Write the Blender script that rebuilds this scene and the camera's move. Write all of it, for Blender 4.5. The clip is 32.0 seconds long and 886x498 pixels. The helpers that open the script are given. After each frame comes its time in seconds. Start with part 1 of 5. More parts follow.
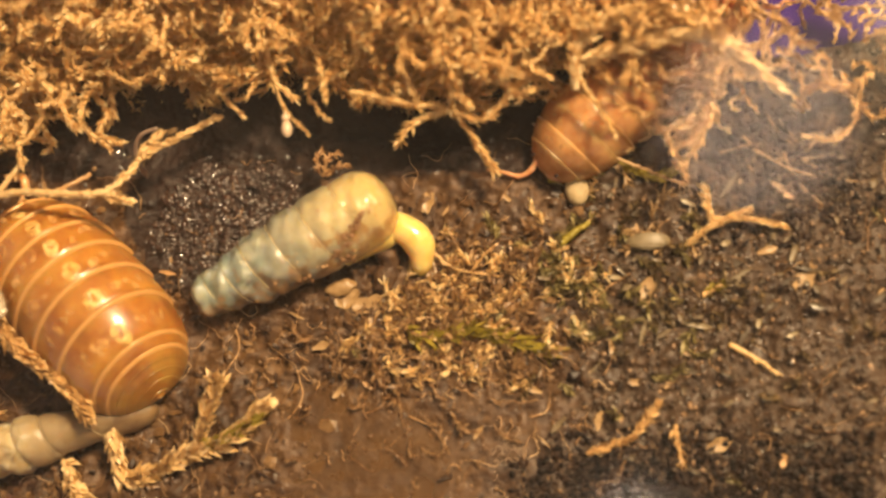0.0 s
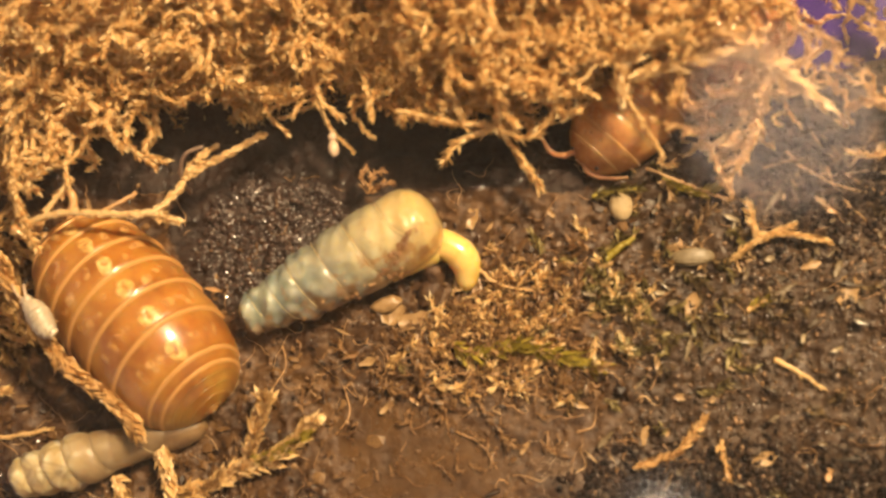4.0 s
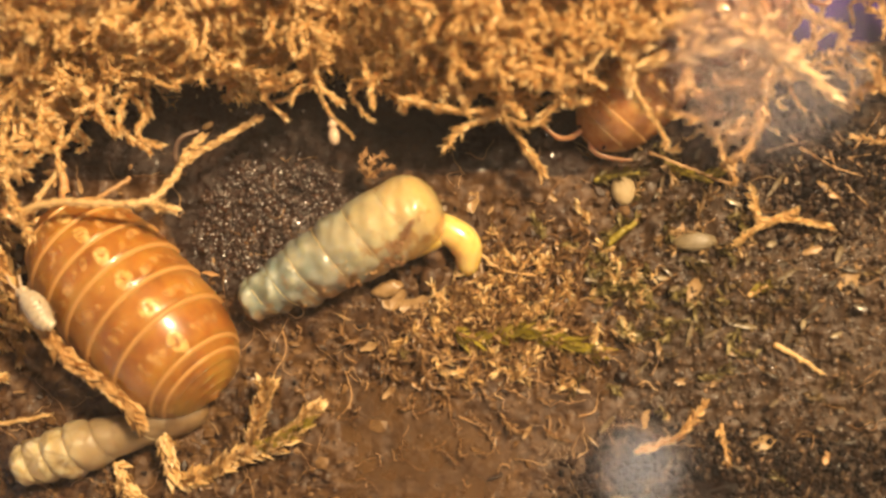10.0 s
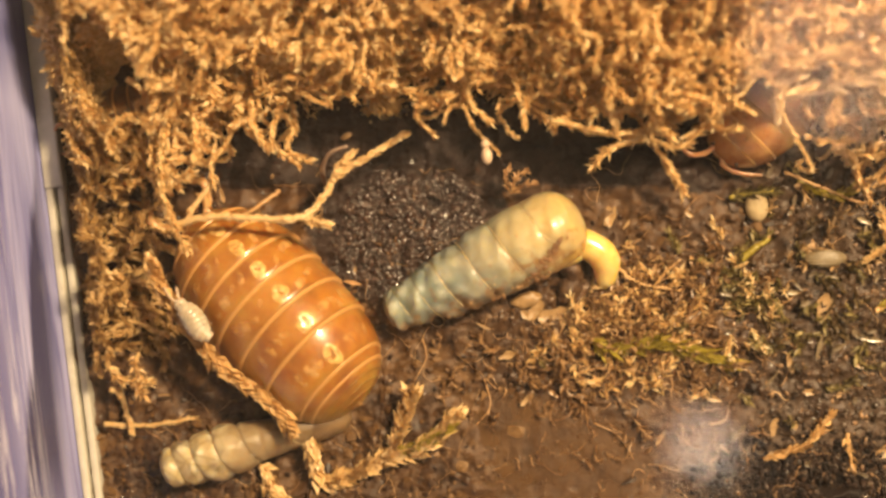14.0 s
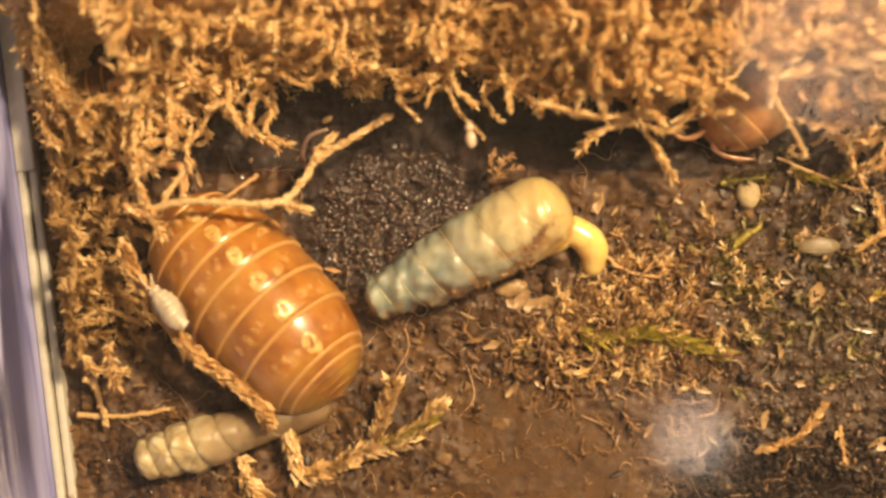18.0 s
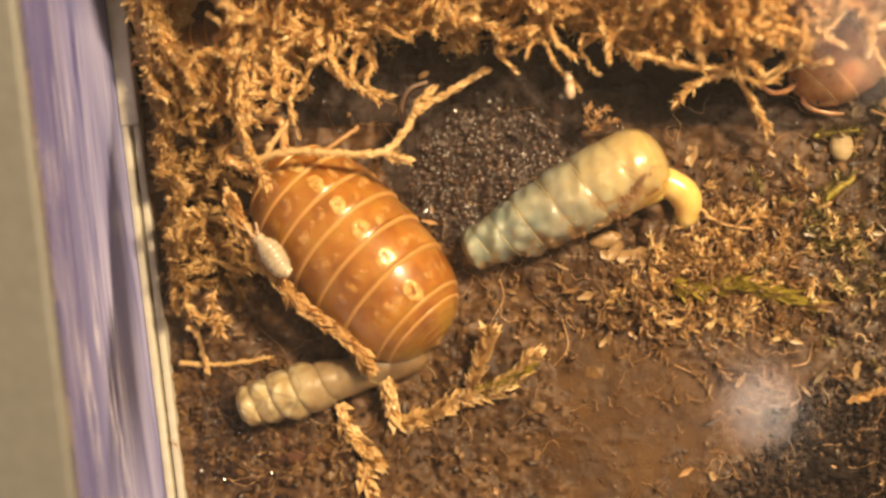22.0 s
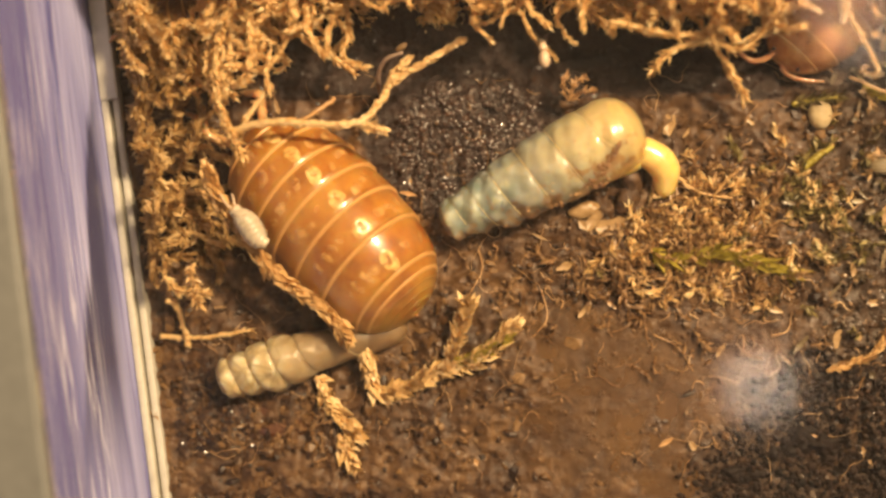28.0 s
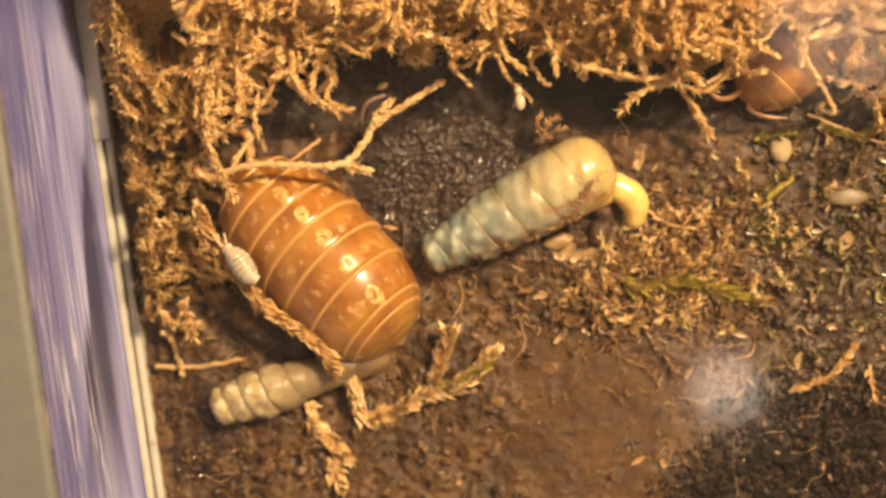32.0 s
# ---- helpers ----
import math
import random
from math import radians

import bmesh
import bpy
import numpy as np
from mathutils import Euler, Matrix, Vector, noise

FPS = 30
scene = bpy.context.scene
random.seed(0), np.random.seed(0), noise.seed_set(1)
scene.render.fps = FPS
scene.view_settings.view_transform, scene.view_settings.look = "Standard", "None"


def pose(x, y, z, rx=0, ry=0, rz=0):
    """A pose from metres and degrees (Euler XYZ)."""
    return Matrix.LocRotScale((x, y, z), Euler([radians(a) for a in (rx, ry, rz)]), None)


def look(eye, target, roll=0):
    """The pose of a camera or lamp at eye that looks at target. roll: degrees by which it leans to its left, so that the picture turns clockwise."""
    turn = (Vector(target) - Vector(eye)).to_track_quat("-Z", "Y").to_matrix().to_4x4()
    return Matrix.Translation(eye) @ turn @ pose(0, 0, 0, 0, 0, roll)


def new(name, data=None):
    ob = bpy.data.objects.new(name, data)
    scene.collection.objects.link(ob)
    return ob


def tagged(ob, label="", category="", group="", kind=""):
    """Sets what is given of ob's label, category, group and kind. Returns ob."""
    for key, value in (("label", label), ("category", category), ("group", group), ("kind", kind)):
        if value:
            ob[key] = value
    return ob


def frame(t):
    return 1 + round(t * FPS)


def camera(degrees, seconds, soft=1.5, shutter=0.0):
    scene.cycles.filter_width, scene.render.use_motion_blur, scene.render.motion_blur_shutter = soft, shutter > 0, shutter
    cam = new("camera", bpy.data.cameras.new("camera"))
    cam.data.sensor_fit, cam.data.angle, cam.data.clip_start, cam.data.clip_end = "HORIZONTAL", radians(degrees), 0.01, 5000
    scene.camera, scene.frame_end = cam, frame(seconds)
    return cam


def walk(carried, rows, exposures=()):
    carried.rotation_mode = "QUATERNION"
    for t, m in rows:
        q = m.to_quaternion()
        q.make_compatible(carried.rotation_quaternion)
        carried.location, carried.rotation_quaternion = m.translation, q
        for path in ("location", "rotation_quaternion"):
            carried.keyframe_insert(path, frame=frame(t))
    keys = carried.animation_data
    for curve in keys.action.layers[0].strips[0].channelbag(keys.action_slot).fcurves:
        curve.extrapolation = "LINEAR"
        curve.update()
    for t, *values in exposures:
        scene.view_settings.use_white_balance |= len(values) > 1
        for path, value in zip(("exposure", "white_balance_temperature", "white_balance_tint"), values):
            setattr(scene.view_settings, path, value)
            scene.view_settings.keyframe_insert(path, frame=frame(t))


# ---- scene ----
cam = camera(40, 32.0, soft=2.8)
PATH = [
    (0, 0.00898, -0.01136, 0.05862, 10.82, 6.72, 0.86),
    (0.5, 0.00834, -0.01105, 0.05926, 11.62, 7.08, 0.81),
    (1, 0.00852, -0.01027, 0.05938, 11.06, 7.14, 0.71),
    (1.5, 0.00870, -0.01063, 0.05949, 11.60, 7.77, 0.95),
    (2, 0.00832, -0.01062, 0.05959, 11.69, 7.51, 0.84),
    (2.5, 0.00823, -0.01115, 0.05925, 11.60, 7.55, 0.92),
    (3, 0.00747, -0.01091, 0.05920, 10.87, 6.80, 0.63),
    (3.5, 0.00710, -0.01029, 0.05955, 10.50, 6.87, 0.49),
    (5.5, 0.00545, -0.00620, 0.05972, 5.71, 5.44, 0.29),
    (6, 0.00531, -0.00518, 0.06011, 5.40, 5.30, 0.24),
    (6.5, 0.00651, -0.00493, 0.06034, 5.34, 5.68, 0.13),
    (7, 0.00724, -0.00514, 0.06029, 5.52, 5.95, 0.02),
    (7.5, 0.00562, -0.00489, 0.06015, 5.07, 5.19, -0.06),
    (8, 0.00544, -0.00487, 0.06031, 5.05, 5.13, -0.10),
    (8.5, 0.00527, -0.00475, 0.06008, 4.70, 5.01, -0.08),
    (9, 0.00531, -0.00478, 0.06007, 4.61, 5.05, -0.10),
    (9.5, 0.00501, -0.00462, 0.06004, 4.34, 4.83, -0.05),
    (10, 0.00465, -0.00477, 0.05991, 4.36, 4.79, -0.08),
    (10.5, 0.00445, -0.00510, 0.05972, 4.43, 4.68, -0.08),
    (11, 0.00383, -0.00450, 0.05987, 3.93, 4.51, -0.15),
    (11.5, -0.00038, -0.00405, 0.05912, 3.64, 4.09, 0.11),
    (12, 0.00057, -0.00451, 0.05867, 2.49, 4.31, 0.40),
    (12.5, -0.00027, -0.00429, 0.05875, 1.95, 4.37, 0.45),
    (13, -0.00156, -0.00407, 0.06303, 2.15, 4.74, 0.60),
    (13.5, -0.00109, -0.00461, 0.06406, 1.97, 4.22, 0.70),
    (14, -0.00389, -0.00097, 0.06254, 1.29, 3.18, 0.42),
    (14.5, -0.00377, -0.00177, 0.06163, 1.13, 2.93, 0.43),
    (15, -0.00384, -0.00113, 0.06115, 0.84, 2.56, 0.42),
    (15.5, -0.00425, -0.00045, 0.06116, 0.75, 2.33, 0.40),
    (17.5, -0.00476, -0.00031, 0.06138, 0.62, 2.26, 0.56),
    (18, -0.00351, -0.00123, 0.06084, 0.96, 2.83, 0.59),
    (18.5, -0.00425, -0.00131, 0.06068, 1.13, 2.94, 0.63),
    (19, -0.00509, -0.00145, 0.06050, 0.54, 2.85, 0.65),
    (19.5, -0.00534, -0.00253, 0.06039, 0.69, 3.11, 0.67),
    (20, -0.00641, -0.00259, 0.06118, 0.95, 3.07, 0.71),
    (20.5, -0.00698, -0.00606, 0.06250, 0.49, 3.15, 0.85),
    (21, -0.00454, -0.00437, 0.06194, 0.62, 5.90, 0.91),
    (21.5, -0.00552, -0.00470, 0.06130, 1.41, 4.89, 0.93),
    (22, -0.00654, -0.00347, 0.06211, 0.75, 4.39, 0.75),
    (22.5, -0.00571, -0.00403, 0.06173, 0.74, 4.36, 0.76),
    (23, -0.00654, -0.00342, 0.06195, 0.75, 4.25, 0.67),
    (23.5, -0.00630, -0.00381, 0.06172, 0.80, 4.56, 0.62),
    (24, -0.00480, -0.00419, 0.06184, 0.69, 4.84, 0.62),
    (24.5, -0.00490, -0.00467, 0.06195, 0.80, 4.92, 0.54),
    (25, -0.00527, -0.00423, 0.06204, 0.75, 4.86, 0.55),
    (25.5, -0.00504, -0.00490, 0.06201, 1.16, 5.06, 0.53),
    (27.5, -0.00525, -0.00439, 0.06188, 0.53, 5.02, 0.41),
    (28, -0.00458, -0.00472, 0.06192, 0.55, 5.20, 0.38),
    (28.5, -0.00470, -0.00471, 0.06196, 0.75, 5.12, 0.29),
    (29, -0.00563, -0.00238, 0.06318, -0.53, 4.59, 0.13),
    (29.5, -0.00538, -0.00313, 0.06332, -0.29, 4.85, 0.15),
    (30, -0.00560, -0.00313, 0.06376, 0.27, 4.92, 0.11),
    (30.5, -0.00580, -0.00216, 0.06406, -0.48, 4.45, -0.07),
    (31, -0.00543, -0.00236, 0.06426, -0.24, 4.58, -0.13),
    (31.5, -0.00500, -0.00224, 0.06459, -0.46, 4.09, -0.23),
    (32, -0.00478, -0.00208, 0.06504, -0.41, 3.92, -0.35),
]
cam.data.dof.use_dof, cam.data.dof.focus_distance, cam.data.dof.aperture_fstop = True, 0.061, 26
walk(cam, [(t, pose(x, y, z, rx, ry, rz)) for t, x, y, z, rx, ry, rz in PATH])

# ---------------------------------------------------------------- light
MM = 0.001
world = bpy.data.worlds.new("room")
scene.world = world
world.use_nodes = True
world.node_tree.nodes["Background"].inputs[0].default_value = (1.0, 0.75, 0.50, 1)
world.node_tree.nodes["Background"].inputs[1].default_value = 0.37
scene.view_settings.exposure = 0.24


def lamp(name, kind, m, power, colour, size):
    data = bpy.data.lights.new(name, kind)
    data.energy, data.color = power, colour
    data.shape, data.size = "DISK", size
    ob = new(name, data)
    ob.matrix_world = m
    return ob


lamp("desk_lamp_light", "AREA", look((0.0675, 0.0597, 0.1335), (0, 0, 0)), 0.545, (1.0, 0.73, 0.41), size=0.025)
lamp("torch_light", "AREA", look((0.0124, -0.015, 0.071), (0.0124, -0.0149, 0)), 0.00092, (1.0, 0.84, 0.68), size=0.006)
lamp("shade_light", "AREA", look((0.0230, 0.0182, 0.069), (0.0230, 0.01821, 0)), 0.0036, (1.0, 0.72, 0.52), size=0.0155)


# ---------------------------------------------------------------- materials
def material(name, build):
    m = bpy.data.materials.new(name)
    m.use_nodes = True
    nt = m.node_tree
    nt.nodes.clear()
    out = nt.nodes.new("ShaderNodeOutputMaterial")
    shader = build(nt)
    nt.links.new(shader, out.inputs[0])
    return m


def node(nt, kind, inputs=(), **props):
    n = nt.nodes.new(kind)
    for k, v in props.items():
        setattr(n, k, v)
    for k, v in dict(inputs).items():
        if isinstance(v, bpy.types.NodeSocket):
            nt.links.new(v, n.inputs[k])
        else:
            n.inputs[k].default_value = v
    return n


def coords(nt, scale=(1, 1, 1)):
    tc = node(nt, "ShaderNodeTexCoord")
    mp = node(nt, "ShaderNodeMapping", {"Vector": tc.outputs["Object"], "Scale": scale})
    return mp.outputs[0]


def noise_tex(nt, vec, scale, detail=4.0, rough=0.6, warp=0.0):
    return node(nt, "ShaderNodeTexNoise", {"Vector": vec, "Scale": scale, "Detail": detail, "Roughness": rough, "Distortion": warp}).outputs["Fac"]


def ramp(nt, fac, stops):
    r = node(nt, "ShaderNodeValToRGB", {"Fac": fac})
    el = r.color_ramp.elements
    while len(el) < len(stops):
        el.new(0.5)
    for e, (p, c) in zip(el, stops):
        e.position, e.color = p, (*c, 1)
    return r.outputs[0]


def mix(nt, fac, a, b, mode="MIX"):
    n = node(nt, "ShaderNodeMix", data_type="RGBA", blend_type=mode)
    for sock, v in ((n.inputs[0], fac), (n.inputs[6], a), (n.inputs[7], b)):
        if isinstance(v, bpy.types.NodeSocket):
            nt.links.new(v, sock)
        else:
            sock.default_value = v if not isinstance(v, tuple) else (*v, 1)
    return n.outputs[2]


def bump(nt, height, strength, dist):
    return node(nt, "ShaderNodeBump", {"Height": height, "Strength": strength, "Distance": dist}).outputs[0]


def principled(nt, **kw):
    names = {"color": "Base Color", "rough": "Roughness", "metal": "Metallic", "normal": "Normal", "sss": "Subsurface Weight",
             "sss_radius": "Subsurface Radius", "sss_scale": "Subsurface Scale", "coat": "Coat Weight", "coat_rough": "Coat Roughness",
             "spec": "Specular IOR Level", "trans": "Transmission Weight", "ior": "IOR", "alpha": "Alpha"}
    d = {}
    for k, v in kw.items():
        if k == "color" and isinstance(v, tuple):
            v = (*v, 1)
        d[names[k]] = v
    return node(nt, "ShaderNodeBsdfPrincipled", d).outputs[0]


def varied(stops, scale, fine, rough=0.6, bump_mm=0.05, spec=0.5, translucent=0.0, island=0.0, coat=0.0, film=0.2):
    """A surface whose colour runs through the stops by noise at two scales."""
    def build(nt):
        v = coords(nt)
        a, b = noise_tex(nt, v, scale), noise_tex(nt, v, fine, 3)
        f = node(nt, "ShaderNodeMath", {0: a, 1: b}, operation="ADD").outputs[0]
        f = node(nt, "ShaderNodeMath", {0: f, 1: 0.5}, operation="MULTIPLY").outputs[0]
        if island:
            r = node(nt, "ShaderNodeNewGeometry").outputs["Random Per Island"]
            f = node(nt, "ShaderNodeMath", {0: f, 1: node(nt, "ShaderNodeMath", {0: r, 1: island, 2: -island / 2}, operation="MULTIPLY_ADD").outputs[0]}, operation="ADD").outputs[0]
        col = ramp(nt, f, stops)
        p = principled(nt, color=col, rough=rough, spec=spec, normal=bump(nt, b, 0.7, bump_mm * MM), coat=coat, coat_rough=film)
        if translucent:
            t = node(nt, "ShaderNodeBsdfTranslucent", {"Color": col}).outputs[0]
            return node(nt, "ShaderNodeMixShader", {0: translucent, 1: p, 2: t}).outputs[0]
        return p
    return build


def wet_earth(stops, lump, grain, gloss, coat, humus=0.0):
    """Wet earth: colour by two noises, and a film of water that glints on the fine relief."""
    def build(nt):
        v = coords(nt)
        a, c, d = noise_tex(nt, v, lump, 5, 0.65), noise_tex(nt, v, grain, 4, 0.7), noise_tex(nt, v, grain * 2.7, 2)
        f = node(nt, "ShaderNodeMath", {0: a, 1: 0.6}, operation="MULTIPLY").outputs[0]
        f = node(nt, "ShaderNodeMath", {0: c, 1: 0.4, 2: f}, operation="MULTIPLY_ADD").outputs[0]
        n1 = node(nt, "ShaderNodeBump", {"Height": c, "Strength": 0.9, "Distance": 0.16 * MM}).outputs[0]
        n2 = node(nt, "ShaderNodeBump", {"Height": d, "Strength": 0.8, "Distance": 0.06 * MM, "Normal": n1}).outputs[0]
        col, wet = ramp(nt, f, stops), coat
        if humus:
            xyz = node(nt, "ShaderNodeSeparateXYZ", {0: v})
            edge = node(nt, "ShaderNodeMath", {0: xyz.outputs[1], 1: 0.8, 2: 14.7 * MM}, operation="MULTIPLY_ADD").outputs[0]
            edge = node(nt, "ShaderNodeClamp", {0: edge, 1: 3.5 * MM, 2: 8.0 * MM}).outputs[0]
            g = node(nt, "ShaderNodeMath", {0: xyz.outputs[0], 1: edge}, operation="SUBTRACT").outputs[0]
            g = node(nt, "ShaderNodeMath", {0: g, 1: 1 / (3 * MM), 2: a}, operation="MULTIPLY_ADD", use_clamp=True).outputs[0]
            col = mix(nt, node(nt, "ShaderNodeMath", {0: g, 1: humus}, operation="MULTIPLY").outputs[0], col, (0.040, 0.0205, 0.0078))
            wet = node(nt, "ShaderNodeMath", {0: g, 1: 0.3, 2: coat}, operation="MULTIPLY_ADD", use_clamp=True).outputs[0]
        p = principled(nt, color=col, rough=0.6, spec=0.3, normal=n1, coat=wet, coat_rough=gloss)
        nt.links.new(n2, p.node.inputs["Coat Normal"])
        return p
    return build


M_SOIL = material("wet_soil", wet_earth([(0.34, (0.018, 0.008, 0.0028)), (0.46, (0.054, 0.0245, 0.0088)), (0.58, (0.110, 0.054, 0.0185)), (0.70, (0.175, 0.094, 0.034))], 420, 2200, 0.16, 0.35, 0.75))
M_LITTER = material("wet_brown_litter", varied([(0.3, (0.14, 0.070, 0.026)), (0.5, (0.29, 0.16, 0.068)), (0.75, (0.48, 0.30, 0.145))], 400, 4000, 0.3, 0.03, 0.6, 0.3, island=0.35))
M_LITTER_G = material("wet_olive_litter", varied([(0.3, (0.036, 0.022, 0.008)), (0.55, (0.10, 0.064, 0.024)), (0.85, (0.23, 0.155, 0.066))], 400, 4000, 0.4, 0.03, 0.4, 0.1, island=0.45))
M_OLIVE = material("wet_olive_leaf", varied([(0.3, (0.034, 0.021, 0.009)), (0.5, (0.078, 0.051, 0.023)), (0.7, (0.135, 0.090, 0.043)), (0.9, (0.23, 0.165, 0.088))], 500, 4000, 0.5, 0.05, 0.35, 0.1, island=0.4, coat=0.1))
M_EGG = material("tan_egg", varied([(0.35, (0.36, 0.26, 0.13)), (0.65, (0.50, 0.39, 0.23))], 900, 4000, 0.6, 0.03, 0.3))
M_FLOOR = material("violet_plastic", varied([(0.3, (0.030, 0.011, 0.11)), (0.7, (0.055, 0.022, 0.18))], 90, 1500, 0.6, 0.02, 0.03))
M_CRUMB = material("soil_crumb", varied([(0.25, (0.014, 0.006, 0.003)), (0.45, (0.048, 0.022, 0.008)), (0.62, (0.10, 0.050, 0.017)), (0.8, (0.19, 0.105, 0.04))], 900, 6000, 0.42, 0.04, 0.35, island=0.5))
M_WET = material("glistening_soil", varied([(0.3, (0.05, 0.024, 0.009)), (0.5, (0.12, 0.062, 0.024)), (0.75, (0.27, 0.155, 0.07))], 900, 6000, 0.35, 0.02, 0.5, island=0.5, coat=1.0, film=0.08))
M_GRIT = material("dark_wet_grit", varied([(0.25, (0.017, 0.0088, 0.0034)), (0.5, (0.040, 0.0215, 0.0085)), (0.7, (0.069, 0.039, 0.0158)), (0.88, (0.125, 0.076, 0.034))], 900, 6000, 0.5, 0.05, 0.25, island=0.35, coat=0.7, film=0.2))
M_PEAT = material("dark_peat", varied([(0.3, (0.011, 0.0044, 0.0018)), (0.55, (0.022, 0.0090, 0.0038)), (0.75, (0.042, 0.018, 0.0075))], 700, 9000, 0.4, 0.03, 0.25, island=0.5, coat=1.0, film=0.16))
M_PEAT_WET = material("glistening_peat", varied([(0.3, (0.020, 0.008, 0.0032)), (0.55, (0.038, 0.016, 0.0065)), (0.75, (0.066, 0.030, 0.013))], 700, 9000, 0.34, 0.02, 0.75, island=0.5, coat=1.0, film=0.34))
M_HUMUS = material("black_humus", varied([(0.25, (0.005, 0.0022, 0.0012)), (0.5, (0.012, 0.0056, 0.003)), (0.72, (0.023, 0.011, 0.0055)), (0.9, (0.042, 0.021, 0.010))], 700, 6000, 0.6, 0.05, 0.2, island=0.6))
M_MOSS = material("golden_moss", varied([(0.2, (0.46, 0.26, 0.085)), (0.42, (0.79, 0.53, 0.22)), (0.6, (0.89, 0.67, 0.34)), (0.8, (0.94, 0.80, 0.52))], 250, 2600, 0.45, 0.03, 0.5, 0.42, island=0.35))
# browner copy of the golden moss, with the shade by the wall in its colour
M_MOSS_SHADED = material("shaded_brown_moss", varied([(0.2, (0.22, 0.11, 0.032)), (0.42, (0.48, 0.29, 0.105)), (0.6, (0.64, 0.43, 0.185)), (0.8, (0.78, 0.59, 0.33))], 250, 2600, 0.45, 0.03, 0.5, 0.4, island=0.35))
M_MOSS_PALE = material("pale_dry_moss", varied([(0.25, (0.34, 0.17, 0.05)), (0.5, (0.62, 0.38, 0.15)), (0.75, (0.78, 0.55, 0.28))], 300, 3000, 0.4, 0.03, 0.5, 0.2, island=0.3))
M_MOSS_GREEN = material("green_moss", varied([(0.25, (0.16, 0.11, 0.012)), (0.5, (0.33, 0.26, 0.03)), (0.75, (0.50, 0.38, 0.08))], 300, 3000, 0.4, 0.03, 0.5, 0.25, island=0.3))
M_MOSS_DULL = material("dull_olive_moss", varied([(0.25, (0.075, 0.055, 0.014)), (0.5, (0.17, 0.13, 0.036)), (0.75, (0.33, 0.26, 0.10))], 300, 3000, 0.4, 0.03, 0.5, 0.25, island=0.5))
M_STRAW = material("pale_straw_moss", varied([(0.25, (0.50, 0.30, 0.105)), (0.5, (0.74, 0.51, 0.235)), (0.75, (0.86, 0.67, 0.39))], 300, 3000, 0.4, 0.03, 0.5, 0.25, island=0.4))
M_FIBRE = material("tan_fibre", varied([(0.3, (0.22, 0.11, 0.04)), (0.55, (0.42, 0.24, 0.10)), (0.75, (0.55, 0.36, 0.18))], 300, 3000, 0.4, 0.02, 0.5, island=0.4))
M_CHIP = material("pale_chip", varied([(0.3, (0.20, 0.11, 0.04)), (0.55, (0.34, 0.21, 0.09)), (0.75, (0.50, 0.35, 0.18))], 400, 4000, 0.4, 0.03, 0.5, 0.1, island=0.3))
M_WHITE = material("white_cuticle", varied([(0.3, (0.46, 0.32, 0.21)), (0.7, (0.58, 0.44, 0.31))], 500, 4000, 0.3, 0.01, 0.5))


def pigment(low, high, thin, thick):
    """A patchy mark through which the plate shows."""
    def build(nt):
        v = coords(nt)
        col = ramp(nt, noise_tex(nt, v, 900, 3), [(0.35, low), (0.65, high)])
        a = ramp(nt, noise_tex(nt, v, 2600, 3), [(0.36, (thin,) * 3), (0.6, (thick,) * 3)])
        return principled(nt, color=col, rough=0.3, coat=0.4, alpha=a)
    return build


M_YELLOW = material("yellow_mark", pigment((0.62, 0.34, 0.08), (0.80, 0.54, 0.22), 0.35, 0.95))
M_OCHRE = material("faint_ochre_mark", pigment((0.54, 0.26, 0.06), (0.68, 0.40, 0.15), 0.05, 0.75))
M_RIM = material("pale_plate_rim", varied([(0.3, (0.50, 0.245, 0.07)), (0.7, (0.62, 0.34, 0.12))], 700, 5000, 0.28, 0.01, 0.5))


def flesh(stops, scale, rough, radius, amount=0.5, bump_mm=0.01, coat=0.4, fine=2500, gloss=0.17):
    def build(nt):
        v = coords(nt)
        a, b = noise_tex(nt, v, scale, 3), noise_tex(nt, v, fine, 3)
        col = ramp(nt, a, stops)
        return principled(nt, color=col, rough=rough, sss=amount, sss_radius=radius, sss_scale=0.0012, coat=coat, coat_rough=gloss,
                          normal=bump(nt, b, 0.35, bump_mm * MM))
    return build


M_SHELL_ORANGE = material("orange_cuticle", flesh([(0.34, (0.25, 0.090, 0.014)), (0.48, (0.36, 0.145, 0.023)), (0.64, (0.45, 0.210, 0.035))], 480, 0.33, (1.0, 0.5, 0.22), 0.85, 0.01, 0.6, 2500, 0.12))
M_SHELL_BROWN = material("brown_cuticle", flesh([(0.36, (0.38, 0.165, 0.062)), (0.64, (0.58, 0.30, 0.115))], 650, 0.25, (1.0, 0.5, 0.25), 0.8))
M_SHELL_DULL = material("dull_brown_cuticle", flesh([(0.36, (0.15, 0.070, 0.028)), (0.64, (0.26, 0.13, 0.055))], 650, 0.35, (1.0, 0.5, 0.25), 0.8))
M_LEG = material("pale_leg", flesh([(0.3, (0.50, 0.25, 0.10)), (0.7, (0.62, 0.36, 0.17))], 500, 0.3, (1.0, 0.5, 0.2)))
M_FEELER = material("pink_feeler", flesh([(0.3, (0.50, 0.20, 0.085)), (0.7, (0.62, 0.29, 0.14))], 700, 0.35, (1.0, 0.5, 0.25)))
M_FOOT = material("yellow_flesh", flesh([(0.35, (0.60, 0.405, 0.10)), (0.65, (0.78, 0.565, 0.20))], 900, 0.28, (1.0, 0.75, 0.3), 1.0, 0.09, 0.8, 1300))
